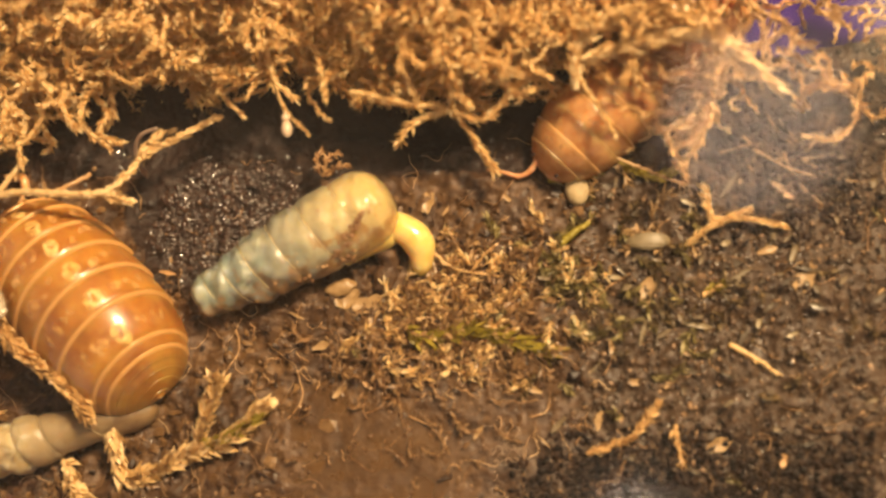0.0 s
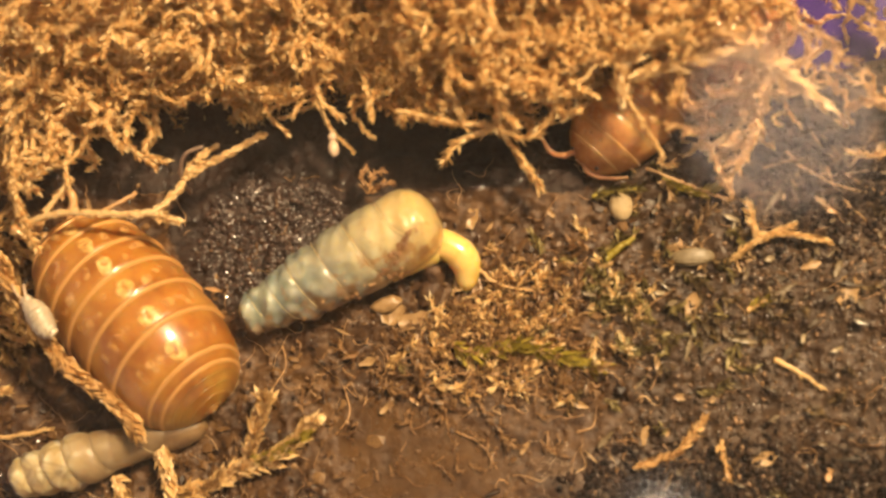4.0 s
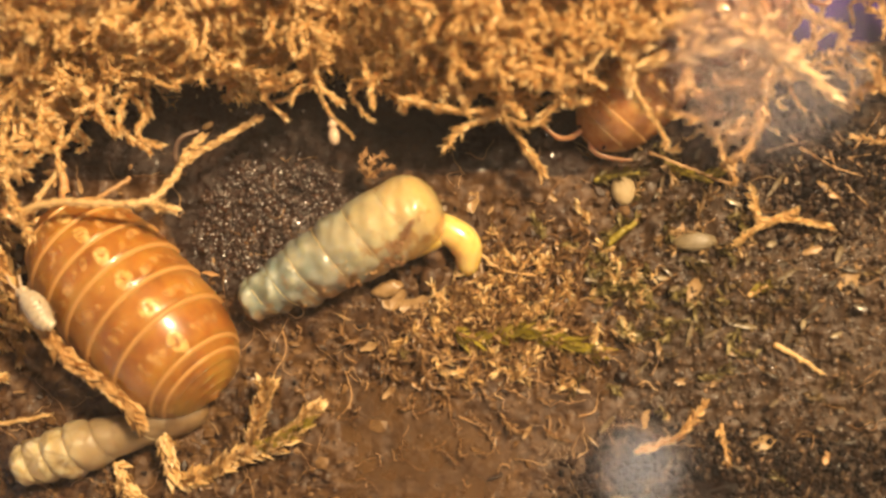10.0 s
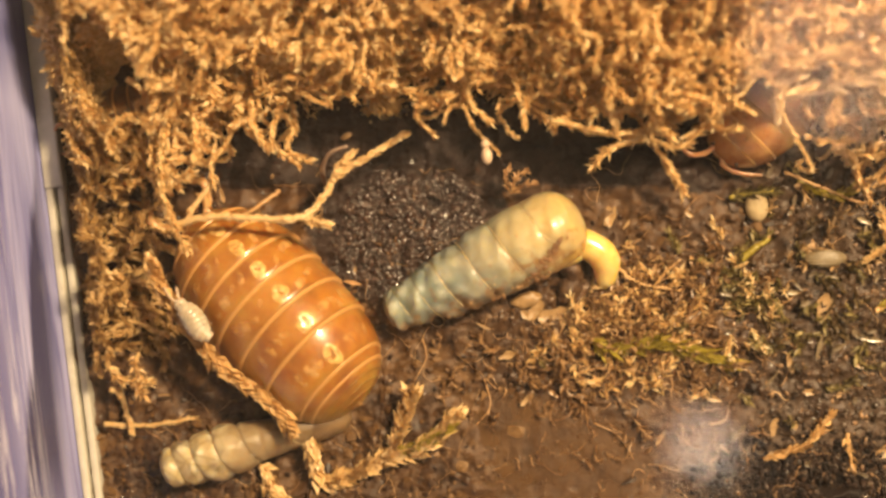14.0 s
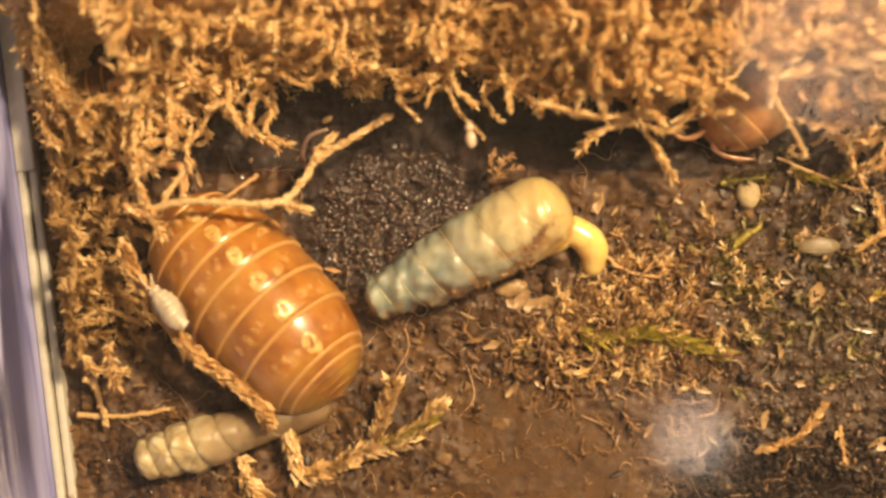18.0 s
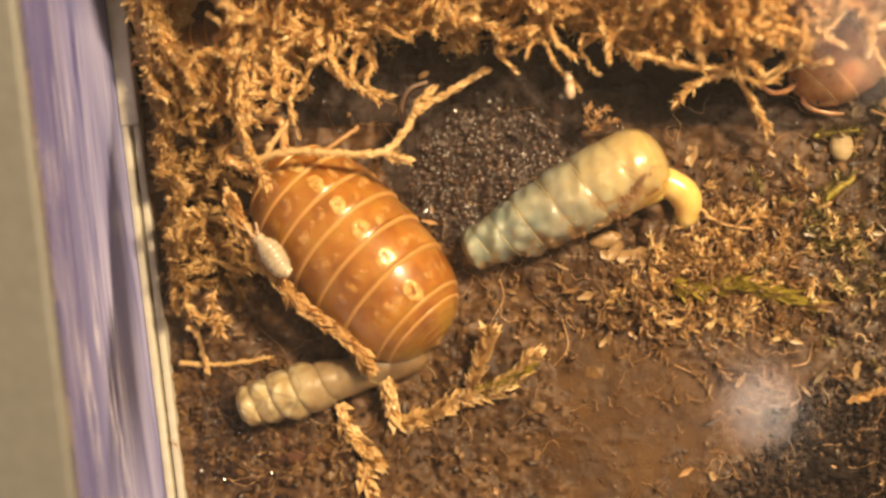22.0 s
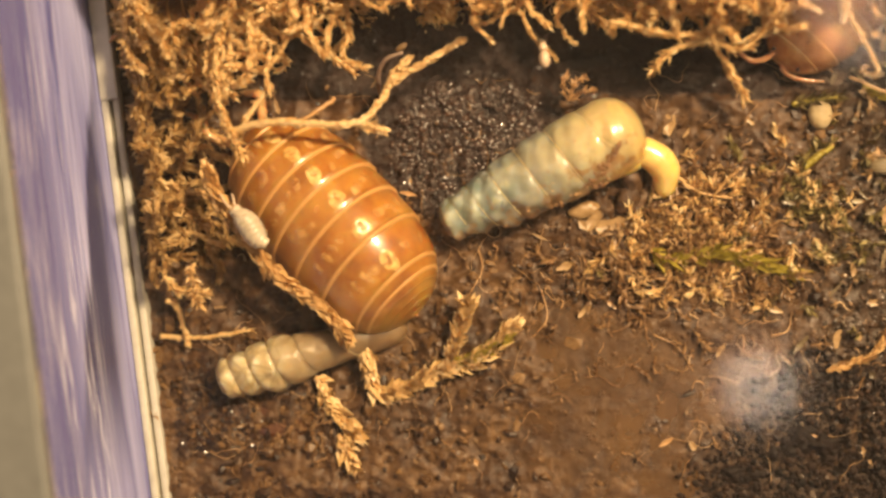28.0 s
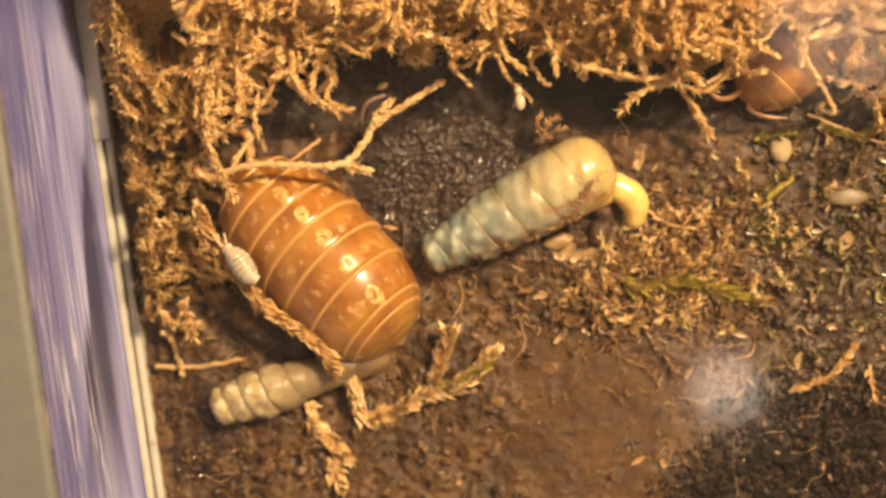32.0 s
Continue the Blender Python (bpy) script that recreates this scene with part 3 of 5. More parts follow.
# ---------------------------------------------------------------- woodlice
def woodlouse(name, shell, label, spots=True, legs=True, feelers=None):
    """Built at the origin, head towards -x, standing on z = 0; 13.8 mm long."""
    MID, HALF, W, H = -0.75, 6.4, 3.55, 4.4
    root = thing(name, (0, 0, 0), label, "woodlouse")

    def section(x, phi, k=1.0):
        q = np.clip(np.abs((x - MID) / HALF), 0, 0.9995)
        w, h = W * (1 - q**3.1) ** 0.5 * k, H * (1 - q**2.7) ** 0.5 * k
        back = 0.35 * (phi / 1.6) ** 2
        return np.stack([x + back * np.sign(W - 0.0) * (1 - q**4), w * np.sin(phi), 0.25 + h * np.maximum(np.cos(phi), -0.12)], -1)

    fi = np.linspace(-1.68, 1.68, 33)
    core = np.stack([section(np.full(33, x), fi, 0.93) for x in np.linspace(-7.05, 5.5, 26)])
    part("underbody", Geo().grid(core), M_LEG, root, "pale soft underside")
    edges = [-7.15, -5.9, -4.55, -3.0, -1.45, 0.15, 1.95, 3.95, 4.5, 4.88, 5.18, 5.42, 5.62]
    names = ["head"] + ["back_plate"] * 7 + ["tail_plate"] * 4 + ["tail_tip"]
    edges[0:1] = [-7.13]
    for k, nm in enumerate(names[: len(edges) - 1]):
        a, b = edges[k], edges[k + 1]
        xs = np.concatenate([np.linspace(a - (0.25 if k else 0), b, 7), [b + 0.03, b + 0.0]])
        ks = np.concatenate([np.linspace(0.962, 1.0, 6) if k else np.full(6, 0.97), [1.004, 0.992, 0.95]])
        rows = np.stack([section(np.full(33, x), fi, s) for x, s in zip(xs, ks)])
        plate = part(nm, Geo().grid(rows), shell, root)
        wide = 0.045 if k < 8 else 0.02
        band = np.stack([section(np.full(33, x), fi, s) for x, s in ((b - wide, 0.985), (b - wide, 1.004), (b + 0.01, 1.009), (b + 0.06, 1.0), (b + 0.12, 0.97))])
        part("plate_rim", Geo().grid(band), M_RIM if (k < 8 if spots else k in (1, 3, 4)) else shell, plate)
        if not spots and 1 <= k <= 4:
            r, g = np.random.default_rng(60 + k), Geo()
            for _ in range(5):
                x0, f0, q = (a + b) / 2 + r.uniform(-0.35, 0.35), r.uniform(-0.7, 0.7), r.uniform(0.08, 0.2)
                al = np.linspace(0, 2 * np.pi, 10)
                g.grid(np.stack([section(x0 + w * q * np.cos(al), f0 + w * q * np.sin(al) / 3.4, 1.004 + 0.004 * (1 - w)) for w in (1.0, 0.6, 0.05)]))
            part("pale_specks", g, M_OCHRE, plate)
        if spots and 1 <= k <= 6:
            xc, r = b - 0.62, np.random.default_rng(40 + k)
            rad, sq = 0.21 + 0.026 * k + r.uniform(-0.02, 0.03), r.uniform(0.7, 1.0)
            al = np.linspace(0.0, 2 * np.pi, 20)
            ring = []
            for w0, s0 in ((-0.2, 1.002), (-0.07, 1.008), (0.07, 1.008), (0.18, 1.002)):
                rr = rad * (1 + 0.12 * np.sin(3 * al + k)) + w0 * (1 + 0.35 * np.sin(2 * al + k))
                ring.append(section(xc + rr * np.cos(al), (rr * sq * np.sin(al)) / 3.2, s0))
            part("median_mark", Geo().grid(np.stack(ring)), M_YELLOW, plate, "yellow ring-shaped mark")
            for side in (-1, 1):
                g = Geo()
                for j in range(4):
                    f0, x0, q = side * (0.30 + 0.17 * j + r.uniform(-0.05, 0.05)), b - r.uniform(0.45, 0.95), r.uniform(0.16, 0.36)
                    al = np.linspace(0, 2 * np.pi, 14)
                    rim = q * (1 + 0.3 * np.sin(2 * al + j + k) + 0.15 * np.sin(5 * al))
                    g.grid(np.stack([section(x0 + w * rim * np.cos(al), f0 + w * rim * np.sin(al) * 0.8 / 3.4, 1.003 + 0.004 * (1 - w)) for w in (1.0, 0.6, 0.05)]))
                part("side_marks", g, M_OCHRE, plate)
    for side in (-1, 1):
        line = [(-6.7, side * 0.7, 1.5), (-7.5, side * 1.3, 1.0), (-8.2, side * 1.7, 1.3), (-9.2, side * 1.2, 0.6), (-10.2, side * 1.6, 0.35)]
        p = curve_points(feelers[side] if feelers else line, 22)
        r = np.interp(np.arange(22), [0, 10, 21], [0.28, 0.23, 0.12]) * (1 + 0.22 * (np.arange(22) % 6 == 5))
        part("antenna", Geo().tube(p, r * (1 if spots else 0.85), 7), M_LEG if spots else M_FEELER, root, "jointed pale antenna" if spots else "jointed pink-orange antenna")
        part("eye", Geo().tube(curve_points([(-6.75, side * 1.05, 2.0), (-6.62, side * 1.3, 2.05)], 4), [0.1, 0.16, 0.16, 0.08], 8), M_PEAT, root)
        for j in range(7 if legs else 0):
            x = -5 + 1.35 * j
            q = curve_points([(x, side * 1.6, 0.9), (x + 0.1, side * 2.7, 0.7), (x + 0.2, side * 3.3, 0.02)], 8)
            part("leg", Geo().tube(q, np.linspace(0.2, 0.07, 8), 6), M_LEG, root)
    return root


FRONT_FEELERS = {1: [(-6.5, 0.9, 1.4), (-7.4, 1.5, 1.1), (-7.8, 2.4, 0.9), (-7.5, 3.5, 1.1), (-7.2, 4.8, 1.0)], -1: [(-6.6, 0.0, 1.2), (-7.15, -0.5, 0.95), (-7.0, -1.4, 0.8), (-6.35, -2.4, 0.7), (-5.6, -3.2, 0.6)]}
louse_big = woodlouse("woodlouse", M_SHELL_ORANGE, "large glossy orange woodlouse with yellow marks along its back")
louse_front = woodlouse("woodlouse", M_SHELL_BROWN, "translucent orange-brown woodlouse creeping out from under the moss", spots=False, feelers=FRONT_FEELERS)
louse_back = woodlouse("woodlouse", M_SHELL_BROWN, "glossy reddish woodlouse half hidden under moss strands", spots=False, legs=False)
louse_back.matrix_world = pose(0.0132, 0.0106, 0.0012, 0, -6, 200)
louse_back.scale = (0.6, 0.6, 0.6)
louse_front.scale = (0.66, 0.66, 0.66)
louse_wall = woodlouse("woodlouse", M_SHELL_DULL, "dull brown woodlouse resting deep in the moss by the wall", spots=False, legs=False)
louse_wall.matrix_world = pose(-0.0231, 0.0074, 0.0004, 10, 0, 20)
louse_wall.scale = (0.5, 0.5, 0.5)
FEELER_BASE = {1: (-6.5, 0.9, 1.4), -1: (-6.6, 0.0, 1.2)}
feelers_front = dict(zip((-1, 1), [c for c in louse_front.children if c.name.startswith("antenna")]))
for side, ob in feelers_front.items():
    ob.data.transform(Matrix.Translation(-Vector(FEELER_BASE[side]) * MM))
    ob.location = Vector(FEELER_BASE[side]) * MM


# ---------------------------------------------------------------- snails
def snail(name, apex, mouth, length, radii, whorls, mat, foot_mat, foot, label, core_mat, roll=0.0, knobs=0.13, groove=(0.08, 0.075, 0.05, 0.0)):
    a, b = np.array(apex, float), np.array(mouth, float)
    root = new(name)
    root.empty_display_size = 0.001
    x = Vector(b - a).normalized()
    up = Vector((0, 0, 1))
    y = up.cross(x).normalized()
    z = x.cross(y)
    m = Matrix((x, y, z)).transposed().to_4x4()
    root.matrix_world = Matrix.Translation(Vector(a * MM)) @ m
    inv = root.matrix_world.inverted()
    tagged(root, label, "snail")
    ORIGIN[root.name] = np.zeros(3)
    s = np.linspace(0, length, 190)
    th = np.linspace(0, 2 * np.pi, 65)[:-1]
    S, TH = np.meshgrid(s, th, indexing="ij")
    turns = np.interp(S, whorls, np.arange(len(whorls)))
    ph = (turns - (TH + roll) / (2 * np.pi)) % 1.0
    base = np.interp(S, *np.array(radii).T)
    depth = np.interp(S, [0, length * 0.5, length * 0.8, length * 0.9], groove)
    swell = np.sqrt(np.clip(1 - np.abs(2 * np.clip(ph * 1.04, 0, 1) - 1) ** 2.4, 0, 1))
    R = base * (1 - depth + depth * swell * (1.04 - 0.08 * ph))
    R *= 1 + (0.035 * np.sin(6 * TH + 3.1 * S) * np.sin(5.2 * S + 2 * TH) + 0.03 * np.sin(3 * TH - 4.3 * S)) * np.interp(S, [0, length * 0.6], [1, 0.2])
    lumpy = 1.5 * value_noise(S * 1.5, TH * 1.3 + S * 0.4, 1.0, 9) - 0.75
    lumpy = lumpy * np.minimum(1, np.minimum(TH, 2 * np.pi - TH) / 0.6)
    R = R * (1 + (0.14 if knobs > 0.1 else 0.05) * lumpy * np.interp(S, [0, length * 0.3, length * 0.55], [1.2, 0.8, 0.1]))
    knob = np.abs(np.sin(2.6 * S + 1.1 * np.sin(2 * TH))) * np.abs(np.sin(2.5 * TH + 0.7 * S)) - 0.4
    R = R * (1 + knobs * knob * np.interp(S, [0, length * 0.3, length * 0.5], [1, 0.6, 0.03]))
    pts = np.stack([S, R * np.cos(TH - 1.6), R * np.sin(TH - 1.6)], -1)
    g = Geo().grid(pts, True, True)
    part("shell", g, mat, root)
    core = pts.copy()
    core[..., 0] = np.clip(core[..., 0], 0.3, length - 0.5)
    core[..., 1:] *= (0.84 + 0.10 * np.sin(3 * TH + 4 * S) * np.sin(2.6 * S))[..., None]
    part("body", Geo().grid(core[3:-4, ::2], True, True), core_mat, root, "soft mottled body seen through the shell")
    ln = np.linspace(0.15, length * 0.86, 220)
    tt = 2 * np.pi * np.interp(ln, whorls, np.arange(len(whorls))) - roll
    rr = np.interp(ln, *np.array(radii).T) * (1.005 - np.interp(ln, [0, length * 0.5, length * 0.8, length * 0.9], groove))
    part("suture", Geo().tube(np.stack([ln, rr * np.cos(tt - 1.6), rr * np.sin(tt - 1.6)], -1), 0.022, 5), M_SUTURE, root, "fine brownish seam between the whorls")
    local = [tuple(np.array(inv @ Vector(np.array(q[:3]) * MM)) / MM) for q in foot]
    p = curve_points(local, 26)
    r = np.interp(np.linspace(0, len(foot) - 1, 26), np.arange(len(foot)), [q[3] for q in foot])
    part("foot", Geo().tube(p, r, 18), foot_mat, root, "wet soft foot")
    return root


M_INNER_B = material("snail_body_cream", flesh([(0.38, (0.40, 0.32, 0.17)), (0.62, (0.62, 0.52, 0.30))], 500, 0.4, (1.0, 0.8, 0.4), 0.8))
M_SUTURE = material("shell_seam", varied([(0.3, (0.44, 0.34, 0.17)), (0.7, (0.58, 0.47, 0.26))], 600, 3000, 0.4, 0.01))
snail("snail", (-10.1, -3.0, 1.2), (-0.92, 1.86, 2.0), 11.0,
      [(0, 0.3), (0.08, 0.66), (0.35, 1.0), (1.2, 1.2), (2.2, 1.36), (3.4, 1.62), (5.1, 1.84), (7.0, 1.98), (8.6, 2.0), (9.5, 1.94), (10.0, 1.82), (10.4, 1.6), (10.75, 1.18), (10.95, 0.64), (11.0, 0.12)],
      [0, 1.1, 2.2, 3.5, 5.2, 7.0, 8.9, 16], M_SNAIL_A, M_FOOT,
      [(-3.0, -0.7, 0.9, 0.6), (-2.2, -0.1, 0.95, 0.8), (-1.0, 0.42, 1.05, 0.85), (-0.4, 0.72, 1.1, 0.78), (0.2, 0.52, 1.1, 0.76), (0.62, 0.22, 1.0, 0.8), (0.88, -0.2, 0.85, 0.78), (0.94, -0.65, 0.65, 0.64), (0.9, -1.15, 0.42, 0.52), (0.84, -1.55, 0.22, 0.12)],
      "translucent snail, blue-grey tip, cream and yellow shell", M_INNER, roll=3.1)
snail("snail", (-21.5, -10.95, 1.3), (-12.2, -8.05, 0.8), 8.6,
      [(0, 0.35), (0.08, 0.72), (0.35, 1.0), (1.0, 1.15), (1.9, 1.24), (3.2, 1.4), (4.4, 1.26), (5.4, 1.02), (7.2, 0.9), (8.2, 0.7), (8.6, 0.3)],
      [0, 1.0, 1.95, 3.2, 4.6, 6.6, 10.5], M_SNAIL_B, M_FOOT_GREY,
      [(-15.8, -9.2, 0.9, 0.85), (-14.4, -8.75, 0.75, 0.95), (-13.2, -8.4, 0.62, 0.9), (-12.4, -8.2, 0.5, 0.65), (-12.0, -8.1, 0.35, 0.2)],
      "cream banded snail shell lying half under the woodlouse", M_INNER_B, roll=3.1, knobs=0.05, groove=(0.2, 0.14, 0.04, 0.0))


# ---------------------------------------------------------------- moss
def leaf_fan(g, p, r, step=0.2, size=0.5, spread=0.9, start=0.0, wide=0.16):
    """Small folded leaves set round a stem."""
    d = np.diff(p, axis=0)
    ln = np.linalg.norm(d, axis=1)
    cum = np.concatenate([[0], np.cumsum(ln)])
    at = np.arange(start, cum[-1], step)
    at = np.repeat(at, 2)
    n = len(at)
    if n == 0:
        return g
    pos = np.stack([np.interp(at, cum, p[:, c]) for c in range(3)], 1)
    k = np.clip(np.searchsorted(cum, at) - 1, 0, len(d) - 1)
    t = d[k] / (ln[k][:, None] + 1e-9)
    side = r.normal(size=(n, 3))
    side -= (side * t).sum(1)[:, None] * t
    side /= np.linalg.norm(side, axis=1)[:, None] + 1e-9
    sp = spread * r.uniform(0.45, 1.2, n)[:, None]
    ax = t + sp * side
    ax /= np.linalg.norm(ax, axis=1)[:, None]
    nb = np.cross(ax, side)
    nb /= np.linalg.norm(nb, axis=1)[:, None] + 1e-9
    L = (size * r.uniform(0.6, 1.25, n))[:, None]
    w = L * wide
    up = np.cross(nb, ax)
    mid = pos + ax * L * 0.42 + up * w * 0.35
    v = np.stack([pos, mid + nb * w, pos + ax * L, mid - nb * w, pos + ax * L * 0.45 - up * w * 0.4], 1).reshape(-1, 3)
    f = []
    for i in range(n):
        b = 5 * i
        f += [(b, b + 1, b + 4), (b + 1, b + 2, b + 4), (b + 2, b + 3, b + 4), (b + 3, b, b + 4)]
    return g.add(v, f)


def sprig(pts, label, mat=M_MOSS, stem_mat=M_FIBRE, r0=0.13, step=0.16, size=0.55, spread=0.7, seed=1, branches=(), wide=0.2, name="moss_sprig", group="moss strands"):
    r = np.random.default_rng(seed)
    allp = np.array(pts, float)
    low = allp[:, 2].argmin()
    root = thing(name, allp[low] - (0, 0, r0), label, "moss", group)
    stem, leaves = Geo(), Geo()
    for line in (pts, *branches):
        p = curve_points(line, 8 * len(line))
        p = p + r.normal(size=p.shape) * 0.02
        stem.tube(p, 0.85 * np.linspace(r0, r0 * 0.5, len(p)), 6)
        leaf_fan(leaves, p, r, step * 0.6, size * 1.05, spread, wide=wide)
    part("stem", stem, stem_mat, root)
    part("leaves", leaves, mat, root, "")
    return root


def wander(r, start, heading, lift, length, n=8, curl=0.5):
    p, h, q = np.array(start, float), heading, lift
    out = [p.copy()]
    for _ in range(n - 1):
        h += r.normal() * curl
        q = np.clip(q + r.normal() * 0.25, -0.7, 0.9)
        p = p + length / (n - 1) * np.array([np.cos(h) * np.cos(q), np.sin(h) * np.cos(q), np.sin(q)])
        out.append(p.copy())
    return np.array(out)


EDGE_X = [-28, -21, -18, -15.5, -12.7, -10, -7.3, -4.5, -2, 0.8, 3.4, 5, 8.2, 10, 13]
EDGE_Y = [5.4, 5.6, 6.7, 7.4, 7.8, 8.1, 8.1, 7.9, 7.8, 7.5, 7.5, 7.8, 8.8, 9.6, 13]


def moss_mass(name, label, clumps, shoots, seed, place, length, mat, size=0.5, step=0.2, spread=0.8, r0=0.09, toward=None):
    """Clumps of shoots that lean the same way, with gaps between the clumps."""
    r = np.random.default_rng(seed)
    stems, leaves = Geo(), Geo()
    made = 0
    while made < clumps:
        got = place(r)
        if got is None:
            continue
        start, heading, lift = got
        for _ in range(int(r.integers(*shoots))):
            at = np.array(start) + r.normal(size=3) * (0.7, 0.55, 0.4)
            turn = heading + r.normal() * 0.55
            if toward is not None and np.sin(turn) < 0 and at[1] < toward(at[0]) + 4:
                turn = r.choice([0, np.pi]) + r.normal() * 0.35
            p = wander(r, at, turn, lift + r.normal() * 0.25, r.uniform(*length), 9, 0.65)
            p[:, 2] = np.clip(p[:, 2], None, 11.5)
            face = -26.3 - 0.14 * p[:, 1] + 0.4 * np.maximum(p[:, 2], 0)
            p[:, 0] = np.where(p[:, 0] < face, face + 0.5 * (face - p[:, 0]), p[:, 0])
            if (((p[:, :2] - (-23.2, 8.7)) / (1.5, 1.9)) ** 2).sum(1).min() < 1:
                continue
            p = curve_points(p, 13)
            fat = r.uniform(0.75, 1.3)
            stems.tube(p, np.linspace(r0, r0 * 0.5, 13) * fat, 5)
            leaf_fan(leaves, p, r, step, size * fat, spread, wide=0.19)
        made += 1
    root = thing(name, (0, 10, 2), label, "moss", kind="stuff")
    part("stems", stems, mat, root)
    part("leaves", leaves, mat, root)
    return root


def on_bank(r):
    x = r.uniform(-28, 11)
    e = np.interp(x, EDGE_X, EDGE_Y)
    y = e + 0.2 + abs(r.normal()) * 3.6
    if y > 17 or r.random() < 0.9 * float(hole(x, y)) or (x > 8 and y > 12) or (x + 23.8) ** 2 + (y - 8.3) ** 2 < 2.4:
        return None
    z = max(2.6, float(ground_z(x, y)) + r.uniform(0.3, 1.6)) + min(2.8, 0.55 * (y - e))
    return (x, y, z), r.uniform(0, 2 * np.pi), r.normal() * 0.3


def moss_mat():
    """The felted old growth under the shoots."""
    x, y = np.meshgrid(np.linspace(-29, 11.6, 280), np.linspace(4, 20.5, 130))
    return single("moss_mat", Geo().grid(np.stack([x, y, mat_z(x, y)[0]], -1)), M_FELT, "felted golden-brown old moss under the loose shoots", "moss", kind="stuff")


def mat_z(x, y):
    e = np.interp(x, EDGE_X, EDGE_Y) - 0.1 + 0.6 * wave_noise(x, y, 0.9, 31)
    inner = np.minimum(smoothstep(-0.2, 4.2, y - e) ** 0.8, smoothstep(0.9, 3.0, x + 27.5 + 0.14 * y) * smoothstep(11.5, 9.5, x))
    inner = inner * (1 - 0.95 * np.exp(-(((x + 23.3) / 1.9) ** 2) - ((y - 8.9) / 2.1) ** 2))
    z = ground_z(x, y) - 0.9 + 3.0 * inner + smoothstep(0, 0.5, inner) * (1.5 * np.abs(2 * value_noise(x, y, 0.9, 32) - 1) + 0.9 * np.abs(2 * value_noise(x, y, 2.1, 33) - 1) + 0.5 * value_noise(x, y, 5.0, 34))
    return z - 2.4 * inner * hole(x, y), inner


def hole(x, y):
    """Deep gaps between the moss cushions: 1 in the middle of a gap."""
    return smoothstep(0.40, 0.24, value_noise(x, y, 0.5, 35) + 0.18 * (value_noise(x, y, 1.3, 40) - 0.5))


def moss_fleece(n, seed):
    """Short overlapping leaves that cover the cushion and lie the same way in patches."""
    r = np.random.default_rng(seed)
    x, y = r.uniform(-27.5, 11.2, n), r.uniform(5, 19, n)
    z, inner = mat_z(x, y)
    front = r.random(n) < 0.45
    x[front] = r.uniform(-27, 11, front.sum())
    y[front] = np.interp(x[front], EDGE_X, EDGE_Y) + r.uniform(-0.8, 2.2, front.sum())
    z, inner = mat_z(x, y)
    ok = np.where(front, inner > 0.02, inner > 0.25 + 0.5 * r.random(n))
    front = front[ok]
    x, y, z = x[ok], y[ok], z[ok]
    n = len(x)
    a = 14 * value_noise(x, y, 0.42, 36) + 2.5 * value_noise(x, y, 1.6, 37) + r.normal(size=n) * 0.55
    q = np.where(front, r.uniform(-0.7, 0.6, n), r.uniform(-0.1, 0.95, n))
    ax = np.stack([np.cos(a) * np.cos(q), np.sin(a) * np.cos(q), np.sin(q)], 1)
    side = np.stack([-np.sin(a), np.cos(a), r.normal(size=n) * 0.5], 1)
    side /= np.linalg.norm(side, axis=1)[:, None]
    up = np.cross(ax, side)
    L = (0.32 + 0.5 * r.random(n) ** 1.6)[:, None]
    w = L * r.uniform(0.13, 0.24, n)[:, None]
    pos = np.stack([x, y, z + 0.9 * value_noise(x, y, 1.2, 38) * r.random(n)], 1)
    mid = pos + ax * L * 0.4 + up * w * 0.5
    v = np.stack([pos, mid + side * w, pos + ax * L + up * w * 0.6, mid - side * w, pos + ax * L * 0.45 - up * w * 0.4], 1).reshape(-1, 3)
    b = 5 * np.arange(n)[:, None, None]
    f = (b + np.array([(0, 1, 4), (1, 2, 4), (2, 3, 4), (3, 0, 4)])[None]).reshape(-1, 3)
    g = Geo()
    g.v.append(v)
    g.f, g.n = [tuple(t) for t in f.tolist()], len(v)
    return single("moss_fleece", g, M_MOSS, "dense fleece of short golden moss leaves on the bank", "moss", kind="stuff")


M_FELT = material("felted_moss", varied([(0.3, (0.30, 0.17, 0.055)), (0.5, (0.58, 0.38, 0.155)), (0.7, (0.78, 0.57, 0.29))], 700, 4200, 0.6, 0.25, 0.3))
moss_mat()
moss_fleece(105000, 39)


def up_high(r):
    x = r.uniform(-27, 9)
    e = np.interp(x, EDGE_X, EDGE_Y)
    y = e + r.uniform(2.5, 9)
    if r.random() < 0.9 * float(hole(x, y)):
        return None
    return (x, y, 5.2 + min(2.8, 0.5 * (y - e)) + r.uniform(-0.5, 0.8)), r.uniform(0, 2 * np.pi), r.normal() * 0.25


def over_right(r):
    x = r.uniform(0, 10.5)
    e = np.interp(x, EDGE_X, EDGE_Y)
    y = e + 0.6 + r.uniform(0, 6)
    return (x, y, 4.0 + min(2.6, 0.5 * (y - e)) + r.uniform(-0.5, 0.8)), r.uniform(0, 2 * np.pi), r.normal() * 0.25


def beside_louse(r):
    x = r.uniform(2.5, 11)
    y = np.interp(x, EDGE_X, EDGE_Y) + r.uniform(0.3, 2.2)
    return (x, y, r.uniform(4.4, 6.0)), r.uniform(0, 2 * np.pi), r.normal() * 0.25


